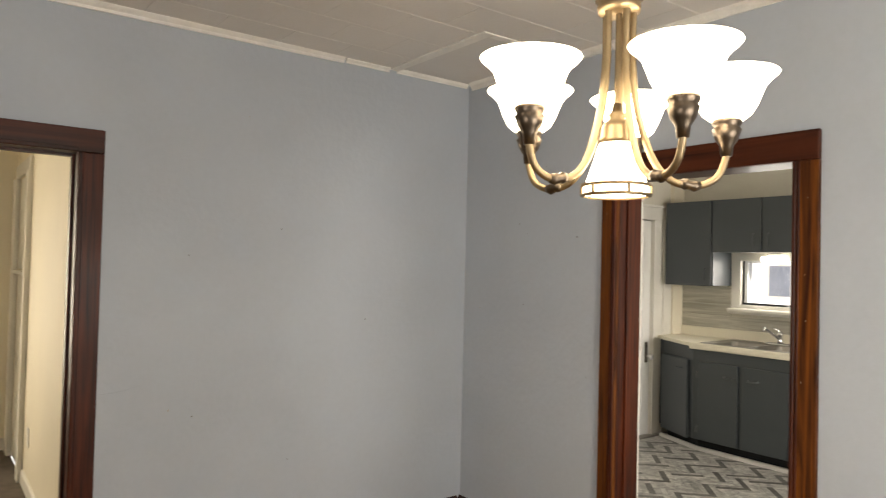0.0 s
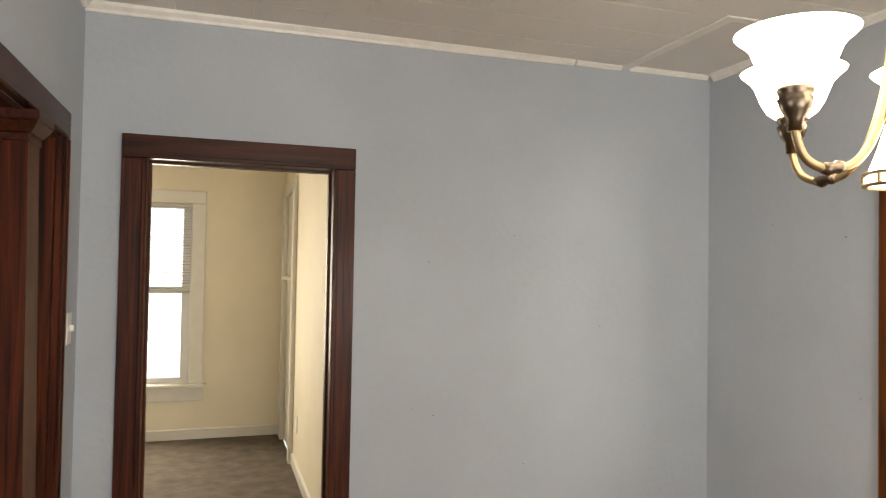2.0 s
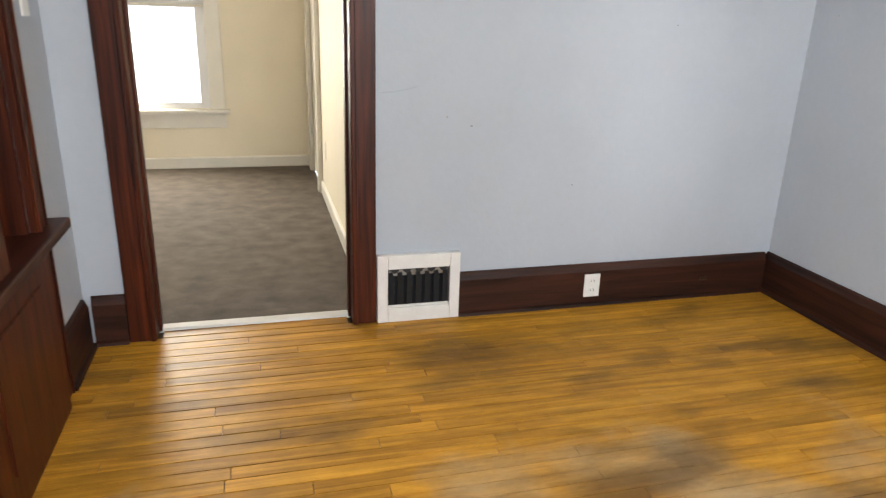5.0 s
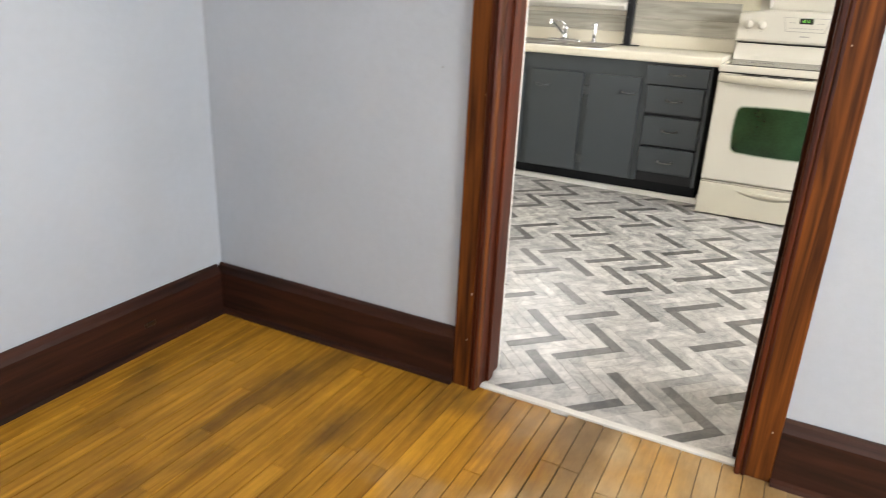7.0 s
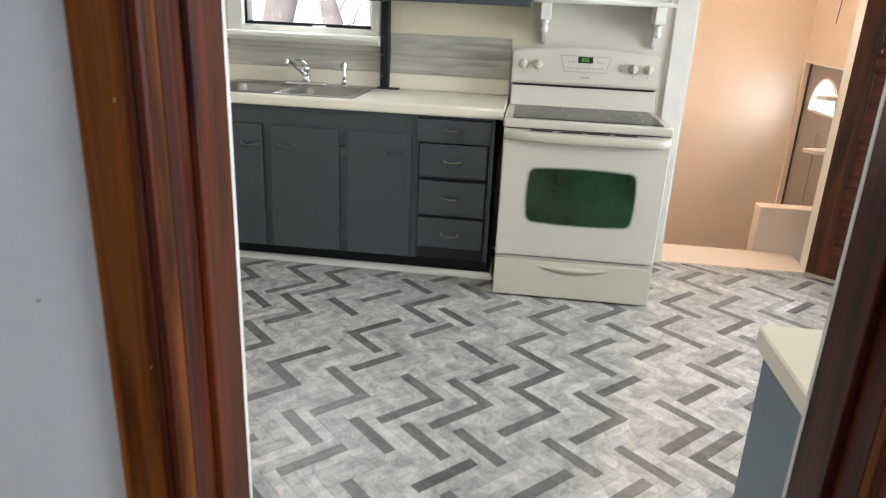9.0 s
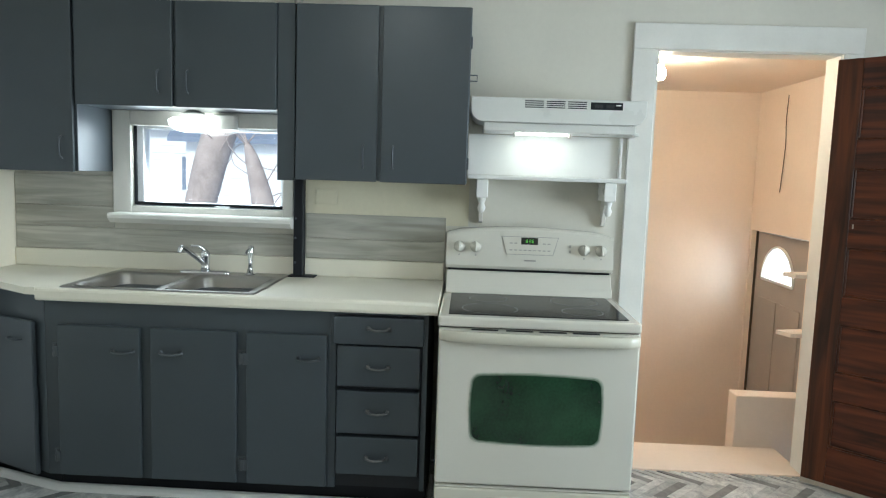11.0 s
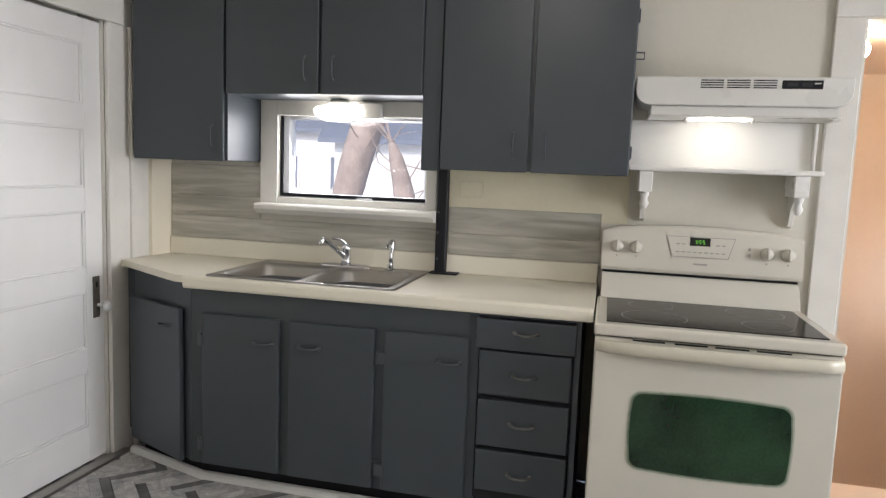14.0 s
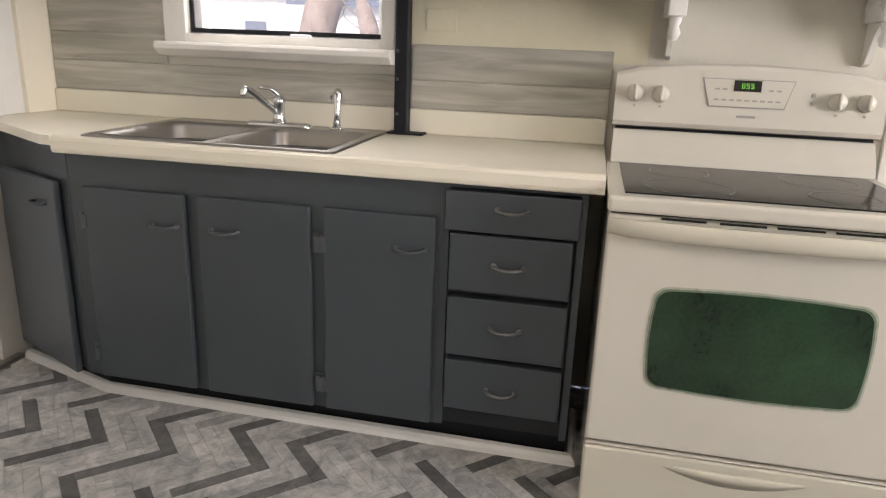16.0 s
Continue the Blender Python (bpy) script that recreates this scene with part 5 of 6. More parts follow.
pd = panel_door("panel_door", 0.77, 1.985, 5, M["door_white"], M["door_white"], "white painted five-panel door, closed", bottom=0.17, rail=0.105)
pl = part("lock_plate", box((0.700, -0.005, 0.665), (0.742, 0.001, 0.855), 0.002), M["lock_steel"], pd, "dark aged metal lock plate")
part("knob", lathe([(0.008, 0.0), (0.008, 0.025), (0.016, 0.032), (0.026, 0.045), (0.026, 0.056), (0.016, 0.066), (0.0, 0.068)], pose(0.728, -0.004, 0.722, 90, 0, 0), 12), M["knob_glass"], pl, "faceted glass knob")
part("key_hole", box((0.716, -0.006, 0.805), (0.726, -0.0045, 0.83)), M["black"], pl)
pd.matrix_basis = pose(2.125, 0.815, 0.012)
pc = thing("door_casing_pantry", (2.5, 0.80, 0), "white painted door casing on the kitchen wall", "door casing", kind="structure")
part("side_casing", box((2.902, 0.799, 0), (3.038, 0.778, 2.006), 0.003), M["trim_white"], pc)
part("back_band", box((3.036, 0.799, 0), (3.064, 0.764, 2.006), 0.004), M["trim_white"], pc)
part("side_casing", box((2.02, 0.799, 0), (2.12, 0.778, 2.006), 0.003), M["trim_white"], pc)
part("head_casing", box((2.02, 0.799, 2.006), (3.064, 0.774, 2.122), 0.003), M["trim_white"], pc)
part("head_cap", box((2.0, 0.799, 2.122), (3.075, 0.752, 2.145), 0.004), M["trim_white"], pc)
part("jamb", box((2.902, 0.80, 0), (2.897, 0.93, 2.04)), M["trim_white"], pc)
setting("wall_end_board", box((3.066, 0.799, 0.931), (3.165, 0.770, 2.12), 0.002), M["trim_white"], "white painted board beside the wall cabinet", "trim")
setting("wall_box_out", box((3.166, 0.799, 0.931), (EX - 0.001, 0.754, H), 0.0), M["wall_cream"], "cream painted wall end beside the counter", "wall")
setting("threshold_pantry", box((2.02, 0.74, -0.005), (2.98, 0.80, 0.012), 0.004), M["steel"], "worn grey metal strip along the white door", "threshold")

# ---- back door opening, casing and the brown door ----
bc = thing("door_casing_back", (EX, -2.75, 0), "white painted casing of the opening to the back stairs", "door casing", kind="structure")
part("side_casing", box((EX - 0.022, -2.376, 0), (EX - 0.001, -2.264, 2.070), 0.003), M["trim_white"], bc)
part("side_casing", box((EX - 0.022, -3.238, 0), (EX - 0.001, -3.33, 2.070), 0.003), M["trim_white"], bc)
part("head_casing", box((EX - 0.024, -3.33, 2.070), (EX - 0.001, -2.264, 2.190), 0.003), M["trim_white"], bc)
part("jamb", box((EX - 0.001, -2.376, 0.004), (EX + 0.135, -2.389, 2.070)), M["trim_white"], bc)
part("jamb", box((EX - 0.001, -3.236, 0.004), (EX + 0.135, -3.249, 2.070)), M["trim_white"], bc)
part("head_jamb", box((EX - 0.001, -3.236, 2.066), (EX + 0.135, -2.389, 2.079)), M["trim_white"], bc)
bd = panel_door("back_door", 0.80, 2.02, 5, M["door_brown"], M["panel_brown"], "dark brown stained five-panel door, swung open, paint-chipped", bottom=0.2, rail=0.13, rot_panel=True)
part("painted_edge", box((0, 0.002, -0.0), (0.8, -0.004, 0.022)), M["paint_chip"], bd, "worn white painted bottom edge")
for u, z, h in ((0.42, 0.30, 0.035), (0.445, 0.33, 0.03), (0.40, 0.28, 0.02), (0.12, 1.25, 0.02), (0.3, 0.95, 0.012)):
    part("paint_chip", box((u, -0.002, z), (u + 0.006, 0.0145, z + h)), M["paint_chip"], bd)
bd.matrix_basis = pose(3.283, -3.212, 0.014, 0, 0, 180 + 48) @ pose(0, -0.036, 0)

# ---- back stairs: entrance door, fanlight, small shelves, low block ----
ed = thing("entrance_door", (4.75, SY, LAND), "grey-taupe steel entrance door with a fan-shaped light", "door")
fy0 = SY - 0.05
FC, FZ, FR = 5.0, 0.745, 0.255
arc = [(FC + FR * math.cos(math.pi * k / 14), FZ + FR * math.sin(math.pi * k / 14)) for k in range(15)]
# leaf cut round the half-round light: two sides, below, and the top in wedges
lb = bmesh.new()
x0, x1, zt = 4.495, 5.375, 1.085
box((x0, fy0 - 0.04, LAND + 0.01), (x1, fy0, FZ), bm=lb)
box((x0, fy0 - 0.04, FZ), (FC - FR, fy0, zt), bm=lb)
box((FC + FR, fy0 - 0.04, FZ), (x1, fy0, zt), bm=lb)
for (xa, za), (xb, zb) in zip(arc, arc[1:]):
    f = [lb.verts.new(p) for p in ((xa, fy0, za), (xb, fy0, zb), (xb, fy0, zt), (xa, fy0, zt))]
    b = [lb.verts.new(p) for p in ((xa, fy0 - 0.04, za), (xb, fy0 - 0.04, zb), (xb, fy0 - 0.04, zt), (xa, fy0 - 0.04, zt))]
    lb.faces.new(f)
    lb.faces.new(b[::-1])
    lb.faces.new((f[0], b[0], b[1], f[1]))
    lb.faces.new((f[2], b[2], b[3], f[3]))
bmesh.ops.recalc_face_normals(lb, faces=lb.faces)
part("leaf", lb, M["door_grey"], ed)
part("light_rim", tube([(x, fy0 + 0.004, z) for x, z in arc], 0.012, 8), M["plastic"], ed)
part("light_rim", box((FC - FR, fy0 - 0.002, FZ - 0.012), (FC + FR, fy0 + 0.012, FZ + 0.012), 0.004), M["plastic"], ed)
gp = part("fan_pane", prism([(x, z) for x, z in arc], "y", fy0 - 0.022, fy0 - 0.016), M["fan_glass"], ed, "frosted fan-shaped glass")
gp.visible_shadow = False
for xa, xb in ((4.62, 4.92), (4.98, 5.28)):
    for za, zb in ((LAND + 0.2, -0.2), (-0.08, 0.60)):
        part("embossed_panel", box((xa, fy0 - 0.001, za), (xb, fy0 + 0.006, zb), 0.005, seg=2), M["door_grey"], ed)
part("knob", lathe([(0.02, 0), (0.012, 0.02), (0.026, 0.04), (0.02, 0.06), (0, 0.062)], pose(4.57, fy0, 0.03, -90, 0, 0), 14), M["brass_dark"], ed, smooth=True)
part("weather_strip", box((5.376, SY - 0.052, LAND), (5.3895, SY - 0.036, 1.098), 0.002), M["brass_dark"], ed, "worn dark weather strip")
for z, tip in ((0.985, -3.150), (0.680, -3.140)):
    s = thing("corner_shelf", (3.52, -3.25, z), "small cream wedge-shaped shelf beside the stairs", "shelf", "corner shelves")
    part("shelf_board", prism([(3.462, -3.48), (3.462, -3.18), (3.545, tip), (3.64, -3.48)], "z", z, z + 0.022, 0.002), M["wall_peach"], s)
lbk = thing("low_wall", (3.7, -3.12, 0), "cream painted low wall at the head of the stairs", "low wall")
part("body", box((3.687, -3.725, LAND + 0.001), (3.80, -3.024, 0.295), 0.004), M["wall_peach"], lbk)
bl = thing("stair_lamp", (3.90, -2.545, 2.11), "bare warm bulb lamp on the back-stair ceiling", "lamp")
part("socket", lathe([(0.05, 0.04), (0.05, 0.03), (0.025, 0.02), (0.022, -0.02)], pose(3.90, -2.545, 2.11), 16), M["plastic"], bl)
part("bulb", lathe([(0.018, -0.02), (0.034, -0.05), (0.036, -0.07), (0.024, -0.095), (0.0, -0.10)], pose(3.90, -2.545, 2.11), 16), M["bulb_on"], bl, "lit warm bulb", True)
wire = thing("hanging_wire", (4.75, SY, 1.8), "thin dark wire hanging on the stair wall", "wire")
part("wire", tube(curve([(4.93, SY + 0.008, 2.08), (4.94, SY + 0.008, 1.90), (4.92, SY + 0.008, 1.72), (4.95, SY + 0.008, 1.40)], 5), 0.003, 6), M["brass_dark"], wire)

# ---- narrow counter beside the doorway ----
nc = thing("narrow_counter", (0.3, -2.4, 0), "narrow cream-topped counter with a slate-blue painted side", "counter")
part("side", box((KX + 0.02, -1.99, 0), (0.51, -3.2, 0.80)), M["cab_side"], nc)
part("top", prism([(KX + 0.001, -1.976), (0.53, -1.976), (0.545, -1.99), (0.545, -3.2), (KX + 0.001, -3.2)], "z", 0.80, 0.842, 0.004), M["counter"], nc)

# unseen dome on the ceiling, added only to brighten the kitchen
kl = thing("fill_dome", (1.1, -1.0, H), "unseen frosted dome added on the kitchen ceiling as fill light", "lamp")
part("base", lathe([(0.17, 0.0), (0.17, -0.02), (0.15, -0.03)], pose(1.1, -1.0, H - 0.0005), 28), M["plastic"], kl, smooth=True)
part("dome", lathe([(0.155, -0.03), (0.15, -0.06), (0.12, -0.09), (0.06, -0.108), (0.0, -0.112)], pose(1.1, -1.0, H), 28), M["fill_dome_on"], kl, "glowing frosted dome of the added fill light", True)

# ---- dining room: floor register, outlet, switch, chandelier ----
gr = thing("floor_register", (-1.78, -0.02, 0), "white painted wall register with dark louvres, paint chipped", "vent")
gx0, gx1 = -1.958, -1.598
part("backing", box((gx0 + 0.02, -0.006, 0.02), (gx1 - 0.02, -0.001, 0.28)), M["black"], gr)
part("frame_side", box((gx0, -0.034, 0.0), (gx0 + 0.045, -0.001, 0.302), 0.004, seg=2), M["grille_white"], gr)
part("frame_side", box((gx1 - 0.045, -0.034, 0.0), (gx1, -0.001, 0.302), 0.004, seg=2), M["grille_white"], gr)
part("frame_top", box((gx0 + 0.045, -0.034, 0.240), (gx1 - 0.045, -0.001, 0.302), 0.004, seg=2), M["grille_white"], gr)
part("frame_bottom", box((gx0 + 0.045, -0.034, 0.0), (gx1 - 0.045, -0.001, 0.066), 0.004, seg=2), M["grille_white"], gr)
part("inner_lip", box((gx0 + 0.045, -0.028, 0.066), (gx1 - 0.045, -0.020, 0.076), 0.002), M["grille_white"], gr)
for k in range(7):
    x = gx0 + 0.062 + k * 0.0395
    part("louvre", turned(box((-0.016, -0.002, 0.070), (0.016, 0.002, 0.222), 0.001), pose(x, -0.016, 0, 0, 0, 28)), M["grille_dark"], gr)
for k in range(5):
    x = gx0 + 0.075 + k * 0.053
    part("scallop", prism([(x - 0.022, 0.240), (x + 0.022, 0.240), (x + 0.012, 0.226), (x, 0.218), (x - 0.012, 0.226)], "y", -0.026, -0.018), M["grille_dark"], gr)
part("damper", box((gx0 + 0.05, -0.014, 0.205), (gx1 - 0.05, -0.008, 0.232), 0.002), M["steel"], gr, "bare metal damper edge")
ol = thing("wall_outlet", (-0.96, -0.03, 0.1), "white duplex outlet plate set in the dark baseboard", "outlet")
part("plate", box((-1.000, -0.029, 0.044), (-0.922, -0.0225, 0.155), 0.003, seg=2), M["plastic"], ol)
for z in (0.078, 0.122):
    r = part("receptacle", loft([[(p[0], -0.0285, p[1]) for p in [(q[0], q[1]) for q in rounded(-0.978, -0.944, z - 0.014, z + 0.014, 0.01, 0)]], [(p[0], -0.031, p[1]) for p in [(q[0], q[1]) for q in rounded(-0.977, -0.945, z - 0.013, z + 0.013, 0.01, 0)]]]), M["plastic"], ol)
    for dx in (-0.007, 0.007):
        part("slot", box((-0.961 + dx - 0.001, -0.0318, z - 0.004), (-0.961 + dx + 0.001, -0.0305, z + 0.006)), M["black"], r)
bt = thing("baseboard_catch", (-0.36, -0.026, 0.09), "small brass catch on the dark baseboard", "catch")
part("plate", box((-0.392, -0.0265, 0.082), (-0.352, -0.0225, 0.100), 0.003), M["brass_dark"], bt)
sw = thing("light_switch", (-3.09, -0.18, 1.27), "cream toggle switch plate on the wall beside the opening", "switch")
part("plate", box((-3.089, -0.215, 1.217), (-3.083, -0.140, 1.340), 0.003, seg=2), M["plastic"], sw)
part("toggle", box((-3.084, -0.183, 1.268), (-3.068, -0.172, 1.292), 0.002), M["plastic"], sw)
crack = thing("wall_crack", (-1.85, -0.002, 0.97), "hairline plaster crack in the painted wall", "crack")
part("ridge", tube(curve([(-1.945, -0.0005, 0.965), (-1.89, -0.0006, 0.968), (-1.84, -0.0006, 0.976), (-1.79, -0.0005, 0.99)], 4), 0.0018, 6), M["wall_blue"], crack)

# scuffs and specks on the painted walls and casings
rnd = random.Random(8)
for wall, ax, n in (("wall_north", "y", 9), ("wall_east", "x", 9)):
    w = bpy.data.objects[wall]
    for k in range(n):
        u, z, r = rnd.uniform(-1.7, -0.1) if ax == "y" else rnd.uniform(-0.95, -0.1), rnd.uniform(0.35, 2.3), rnd.uniform(0.002, 0.005)
        m = pose(u, -0.0008, z, 90, 0, 0) if ax == "y" else pose(-0.0008, u, z, 0, -90, 0)
        part("scuff", lathe([(r, 0), (r * 0.7, 0.0008), (0.0, 0.001)], m @ Matrix.Diagonal((1, rnd.uniform(0.4, 1.5), 1, 1)), 8), M["scuff"] if k % 4 else M["paint_chip"], w)
for k in range(14):
    a, s = rnd.choice(((-1.04, -1), (-1.915, -1)))
    y, z = a - rnd.uniform(0.02, 0.08), rnd.uniform(0.15, 1.85)
    part("nick", box((-0.0228, y, z), (-0.0215, y - rnd.uniform(0.0015, 0.004), z + rnd.uniform(0.003, 0.010))), M["paint_chip"] if k % 2 else M["casing_nick"], ck)

# chandelier
CHX, CHY = -1.545, -2.345
ch = thing("chandelier", (CHX, CHY, H), "antique brass chandelier with five lit frosted bell shades", "chandelier")
part("canopy", lathe([(0.065, -0.001), (0.062, -0.02), (0.03, -0.04), (0.01, -0.045)], pose(CHX, CHY, H), 24), M["brass"], ch, smooth=True)
part("rod", tube([(CHX, CHY, H - 0.04), (CHX, CHY, 2.06)], 0.007, 10), M["brass"], ch)
part("top_cap", lathe([(0.0, 0.055), (0.012, 0.05), (0.03, 0.035), (0.042, 0.025), (0.044, 0.012), (0.036, 0.006), (0.040, 0.0), (0.038, -0.012), (0.0, -0.014)], pose(CHX, CHY, 2.03), 24), M["brass"], ch, smooth=True)
part("stem", tube([(CHX, CHY, 2.02), (CHX, CHY, 1.80)], 0.006, 10), M["brass"], ch)
part("stem_cup", lathe([(0.008, 0.05), (0.010, 0.035), (0.018, 0.03), (0.014, 0.022), (0.026, 0.012), (0.030, 0.004), (0.030, -0.012), (0.033, -0.016), (0.033, -0.024)], pose(CHX, CHY, 1.80), 20), M["brass"], ch, smooth=True)
cs = part("centre_shade", lathe([(0.030, 0.0), (0.036, -0.02), (0.045, -0.05), (0.054, -0.075), (0.060, -0.094), (0.058, -0.100), (0.0, -0.098)], pose(CHX, CHY, 1.782), 28), M["shade_on"], ch, "lit frosted glass centre shade", True)
for zb in (-0.080, -0.098):
    part("shade_band", lathe([(0.058, zb), (0.0640, zb - 0.001), (0.0640, zb - 0.005), (0.058, zb - 0.006)], pose(CHX, CHY, 1.782), 28, caps=False), M["brass"], cs, smooth=True)
for q in range(6):
    qa = radians(60 * q)
    part("band_bar", tube([(CHX + 0.0625 * math.cos(qa), CHY + 0.0625 * math.sin(qa), 1.698), (CHX + 0.0625 * math.cos(qa), CHY + 0.0625 * math.sin(qa), 1.682)], 0.0035, 6), M["brass"], cs)
for turn in (9, 82, 149, 228, 298):
    az = radians(90 - 51 - turn)
    ca, sa = math.cos(az), math.sin(az)

    def at(r, z):
        return (CHX + ca * r, CHY + sa * r, z)
    arm = part("arm", tube(curve([at(0.026, 2.03), at(0.026, 1.93), at(0.036, 1.84), at(0.062, 1.755), at(0.095, 1.712), at(0.14, 1.70), at(0.178, 1.715), at(0.194, 1.75), at(0.195, 1.775)], 5), 0.0068, 8), M["brass"], ch, smooth=True)
    part("arm_collar", tube([at(0.115, 1.7055), at(0.125, 1.7035), at(0.13, 1.7025), at(0.14, 1.70), at(0.15, 1.7015)], [0.008, 0.011, 0.008, 0.011, 0.008], 10), M["brass_dark"], arm, smooth=True)
    part("socket", lathe([(0.010, -0.03), (0.012, -0.012), (0.020, 0.0), (0.026, 0.018), (0.022, 0.022), (0.026, 0.028), (0.026, 0.036), (0.022, 0.04)], pose(*at(0.195, 1.785)), 18), M["brass_dark"], arm, smooth=True)
    part("shade", lathe([(0.0, 0.034), (0.030, 0.035), (0.042, 0.045), (0.052, 0.062), (0.059, 0.080), (0.064, 0.094), (0.074, 0.106), (0.084, 0.114), (0.087, 0.118), (0.083, 0.119), (0.070, 0.106), (0.060, 0.09), (0.050, 0.062), (0.0, 0.045)], pose(*at(0.195, 1.785)), 28), M["shade_on"], ch, "lit frosted glass bell shade", True)

# ---- bedroom: window with blind, closet ----
bw = thing("window_bedroom", (-3.2, BY1, 0.5), "cream-cased double-hung sash window with raised mini blind", "window", kind="structure")
vx0, vx1, vz0, vz1 = -3.60, -2.765, 0.485, 2.04
part("side_casing", box((vx1, BY1 - 0.02, vz0), (vx1 + 0.115, BY1 - 0.001, vz1), 0.003), M["trim_white"], bw)
part("side_casing", box((vx0 - 0.115, BY1 - 0.02, vz0), (vx0, BY1 - 0.001, vz1), 0.003), M["trim_white"], bw)
part("head_casing", box((vx0 - 0.115, BY1 - 0.022, vz1), (vx1 + 0.115, BY1 - 0.001, vz1 + 0.11), 0.003), M["trim_white"], bw)
part("window_sill", box((vx0 - 0.15, BY1 - 0.065, vz0 - 0.028), (vx1 + 0.15, BY1 - 0.001, vz0), 0.005, seg=2), M["trim_white"], bw)
part("apron", box((vx0 - 0.12, BY1 - 0.018, vz0 - 0.15), (vx1 + 0.12, BY1 - 0.001, vz0 - 0.029), 0.003), M["trim_white"], bw)
for za, zb, yy in ((vz0, 1.30, 0.05), (1.27, vz1, 0.08)):
    s = part("sash", box((vx1 - 0.073, BY1 + yy, za), (vx1 - 0.001, BY1 + yy + 0.03, zb)), M["vinyl_frame"], bw)
    part("sash_stile", box((vx0 + 0.001, BY1 + yy, za), (vx0 + 0.05, BY1 + yy + 0.03, zb)), M["vinyl_frame"], s)
    part("sash_rail", box((vx0 + 0.05, BY1 + yy, za + 0.0), (vx1 - 0.073, BY1 + yy + 0.03, za + 0.045)), M["vinyl_frame"], s)
    part("sash_rail", box((vx0 + 0.05, BY1 + yy, zb - 0.04), (vx1 - 0.073, BY1 + yy + 0.03, zb - 0.001)), M["vinyl_frame"], s)
    p = part("pane", box((vx0 + 0.05, BY1 + yy + 0.012, za + 0.045), (vx1 - 0.073, BY1 + yy + 0.017, zb - 0.04)), M["glass"], s)
    p.visible_shadow = False
bb = thing("window_blind", (-3.2, BY1 + 0.02, 2.0), "white mini blind drawn half-way down the bedroom window", "blind")
part("head_rail", box((vx0 + 0.01, BY1 + 0.005, vz1 - 0.03), (vx1 - 0.004, BY1 + 0.03, vz1 - 0.002), 0.002), M["blind"], bb)
part("bottom_rail", box((vx0 + 0.01, BY1 + 0.006, 1.265), (vx1 - 0.004, BY1 + 0.028, 1.285), 0.003), M["blind"], bb)
slat = None
for k in range(30):
    z = 1.30 + k * 0.0235
    part("slat", turned(box((vx0 + 0.012, -0.010, -0.0006), (vx1 - 0.006, 0.010, 0.0006)), pose(0, BY1 + 0.018, z, 9, 0, 0)), M["blind"], bb)
cl = thing("closet_front", (BX1, 2.7, 0), "cream painted closet casing with a small upper and a tall lower door", "closet", kind="structure")
part("side_casing", box((BX1 - 0.034, 2.26, 0.007), (BX1 - 0.001, 2.36, 2.12), 0.003), M["trim_white"], cl)
part("side_casing", box((BX1 - 0.034, 3.02, 0.007), (BX1 - 0.001, 3.18, 2.12), 0.003), M["trim_white"], cl)
part("head_casing", box((BX1 - 0.022, 2.26, 2.12), (BX1 - 0.001, 3.12, 2.22), 0.003), M["trim_white"], cl)
part("middle_ledge", box((BX1 - 0.045, 2.37, 1.40), (BX1 - 0.001, 3.02, 1.425), 0.003), M["trim_white"], cl)
part("lower_door", box((BX1 + 0.002, 2.365, 0.02), (BX1 + 0.03, 3.015, 1.395), 0.003), M["trim_white"], cl)
part("upper_door", box((BX1 + 0.002, 2.365, 1.43), (BX1 + 0.03, 3.015, 2.115), 0.003), M["trim_white"], cl)
bo = thing("bedroom_outlet", (BX1, 1.9, 0.35), "cream outlet plate on the bedroom wall", "outlet")
part("plate", box((BX1 - 0.006, 1.98, 0.30), (BX1 - 0.001, 2.05, 0.42), 0.002), M["plastic"], bo)

# ---- outdoors ----
gm = bmesh.new()
N = 40
grid = [[gm.verts.new((-80 + 180 * i / N, -90 + 180 * j / N, -1.15 + (0.25 * noise.noise((i * 0.7, j * 0.7, 0)) if not (14 < i < 22 and 17 < j < 25) else 0))) for j in range(N + 1)] for i in range(N + 1)]
for i in range(N):
    for j in range(N):
        gm.faces.new((grid[i][j], grid[i + 1][j], grid[i + 1][j + 1], grid[i][j + 1]))
setting("ground", gm, M["snow"], "snow-covered yard around the house", "ground")


def tree(name, base, pts, radii, label, seed, twigs=14):
    rnd = random.Random(seed)
    t = thing(name, base, label, "tree")
    c = curve([Vector(base) + Vector(p) for p in pts], 6)
    rad = [np.interp(i / (len(c) - 1), np.linspace(0, 1, len(radii)), radii) for i in range(len(c))]
    part("trunk", tube(c, [float(r) for r in rad], 14), M["bark"], t, smooth=True)
    for k in range(twigs):
        p = c[rnd.randrange(len(c) // 3, len(c))]
        d = Vector((rnd.uniform(-1, 1), rnd.uniform(-1, 1), rnd.uniform(-0.5, 1))).normalized()
        q = [p]
        for s in range(5):
            d = (d + Vector((rnd.uniform(-0.4, 0.4), rnd.uniform(-0.4, 0.4), rnd.uniform(-0.3, 0.35)))).normalized()
            q.append(q[-1] + d * rnd.uniform(0.25, 0.6))
        part("branch", tube(q, [0.010, 0.008, 0.007, 0.005, 0.004, 0.003], 5), M["bark"], t)
    return t


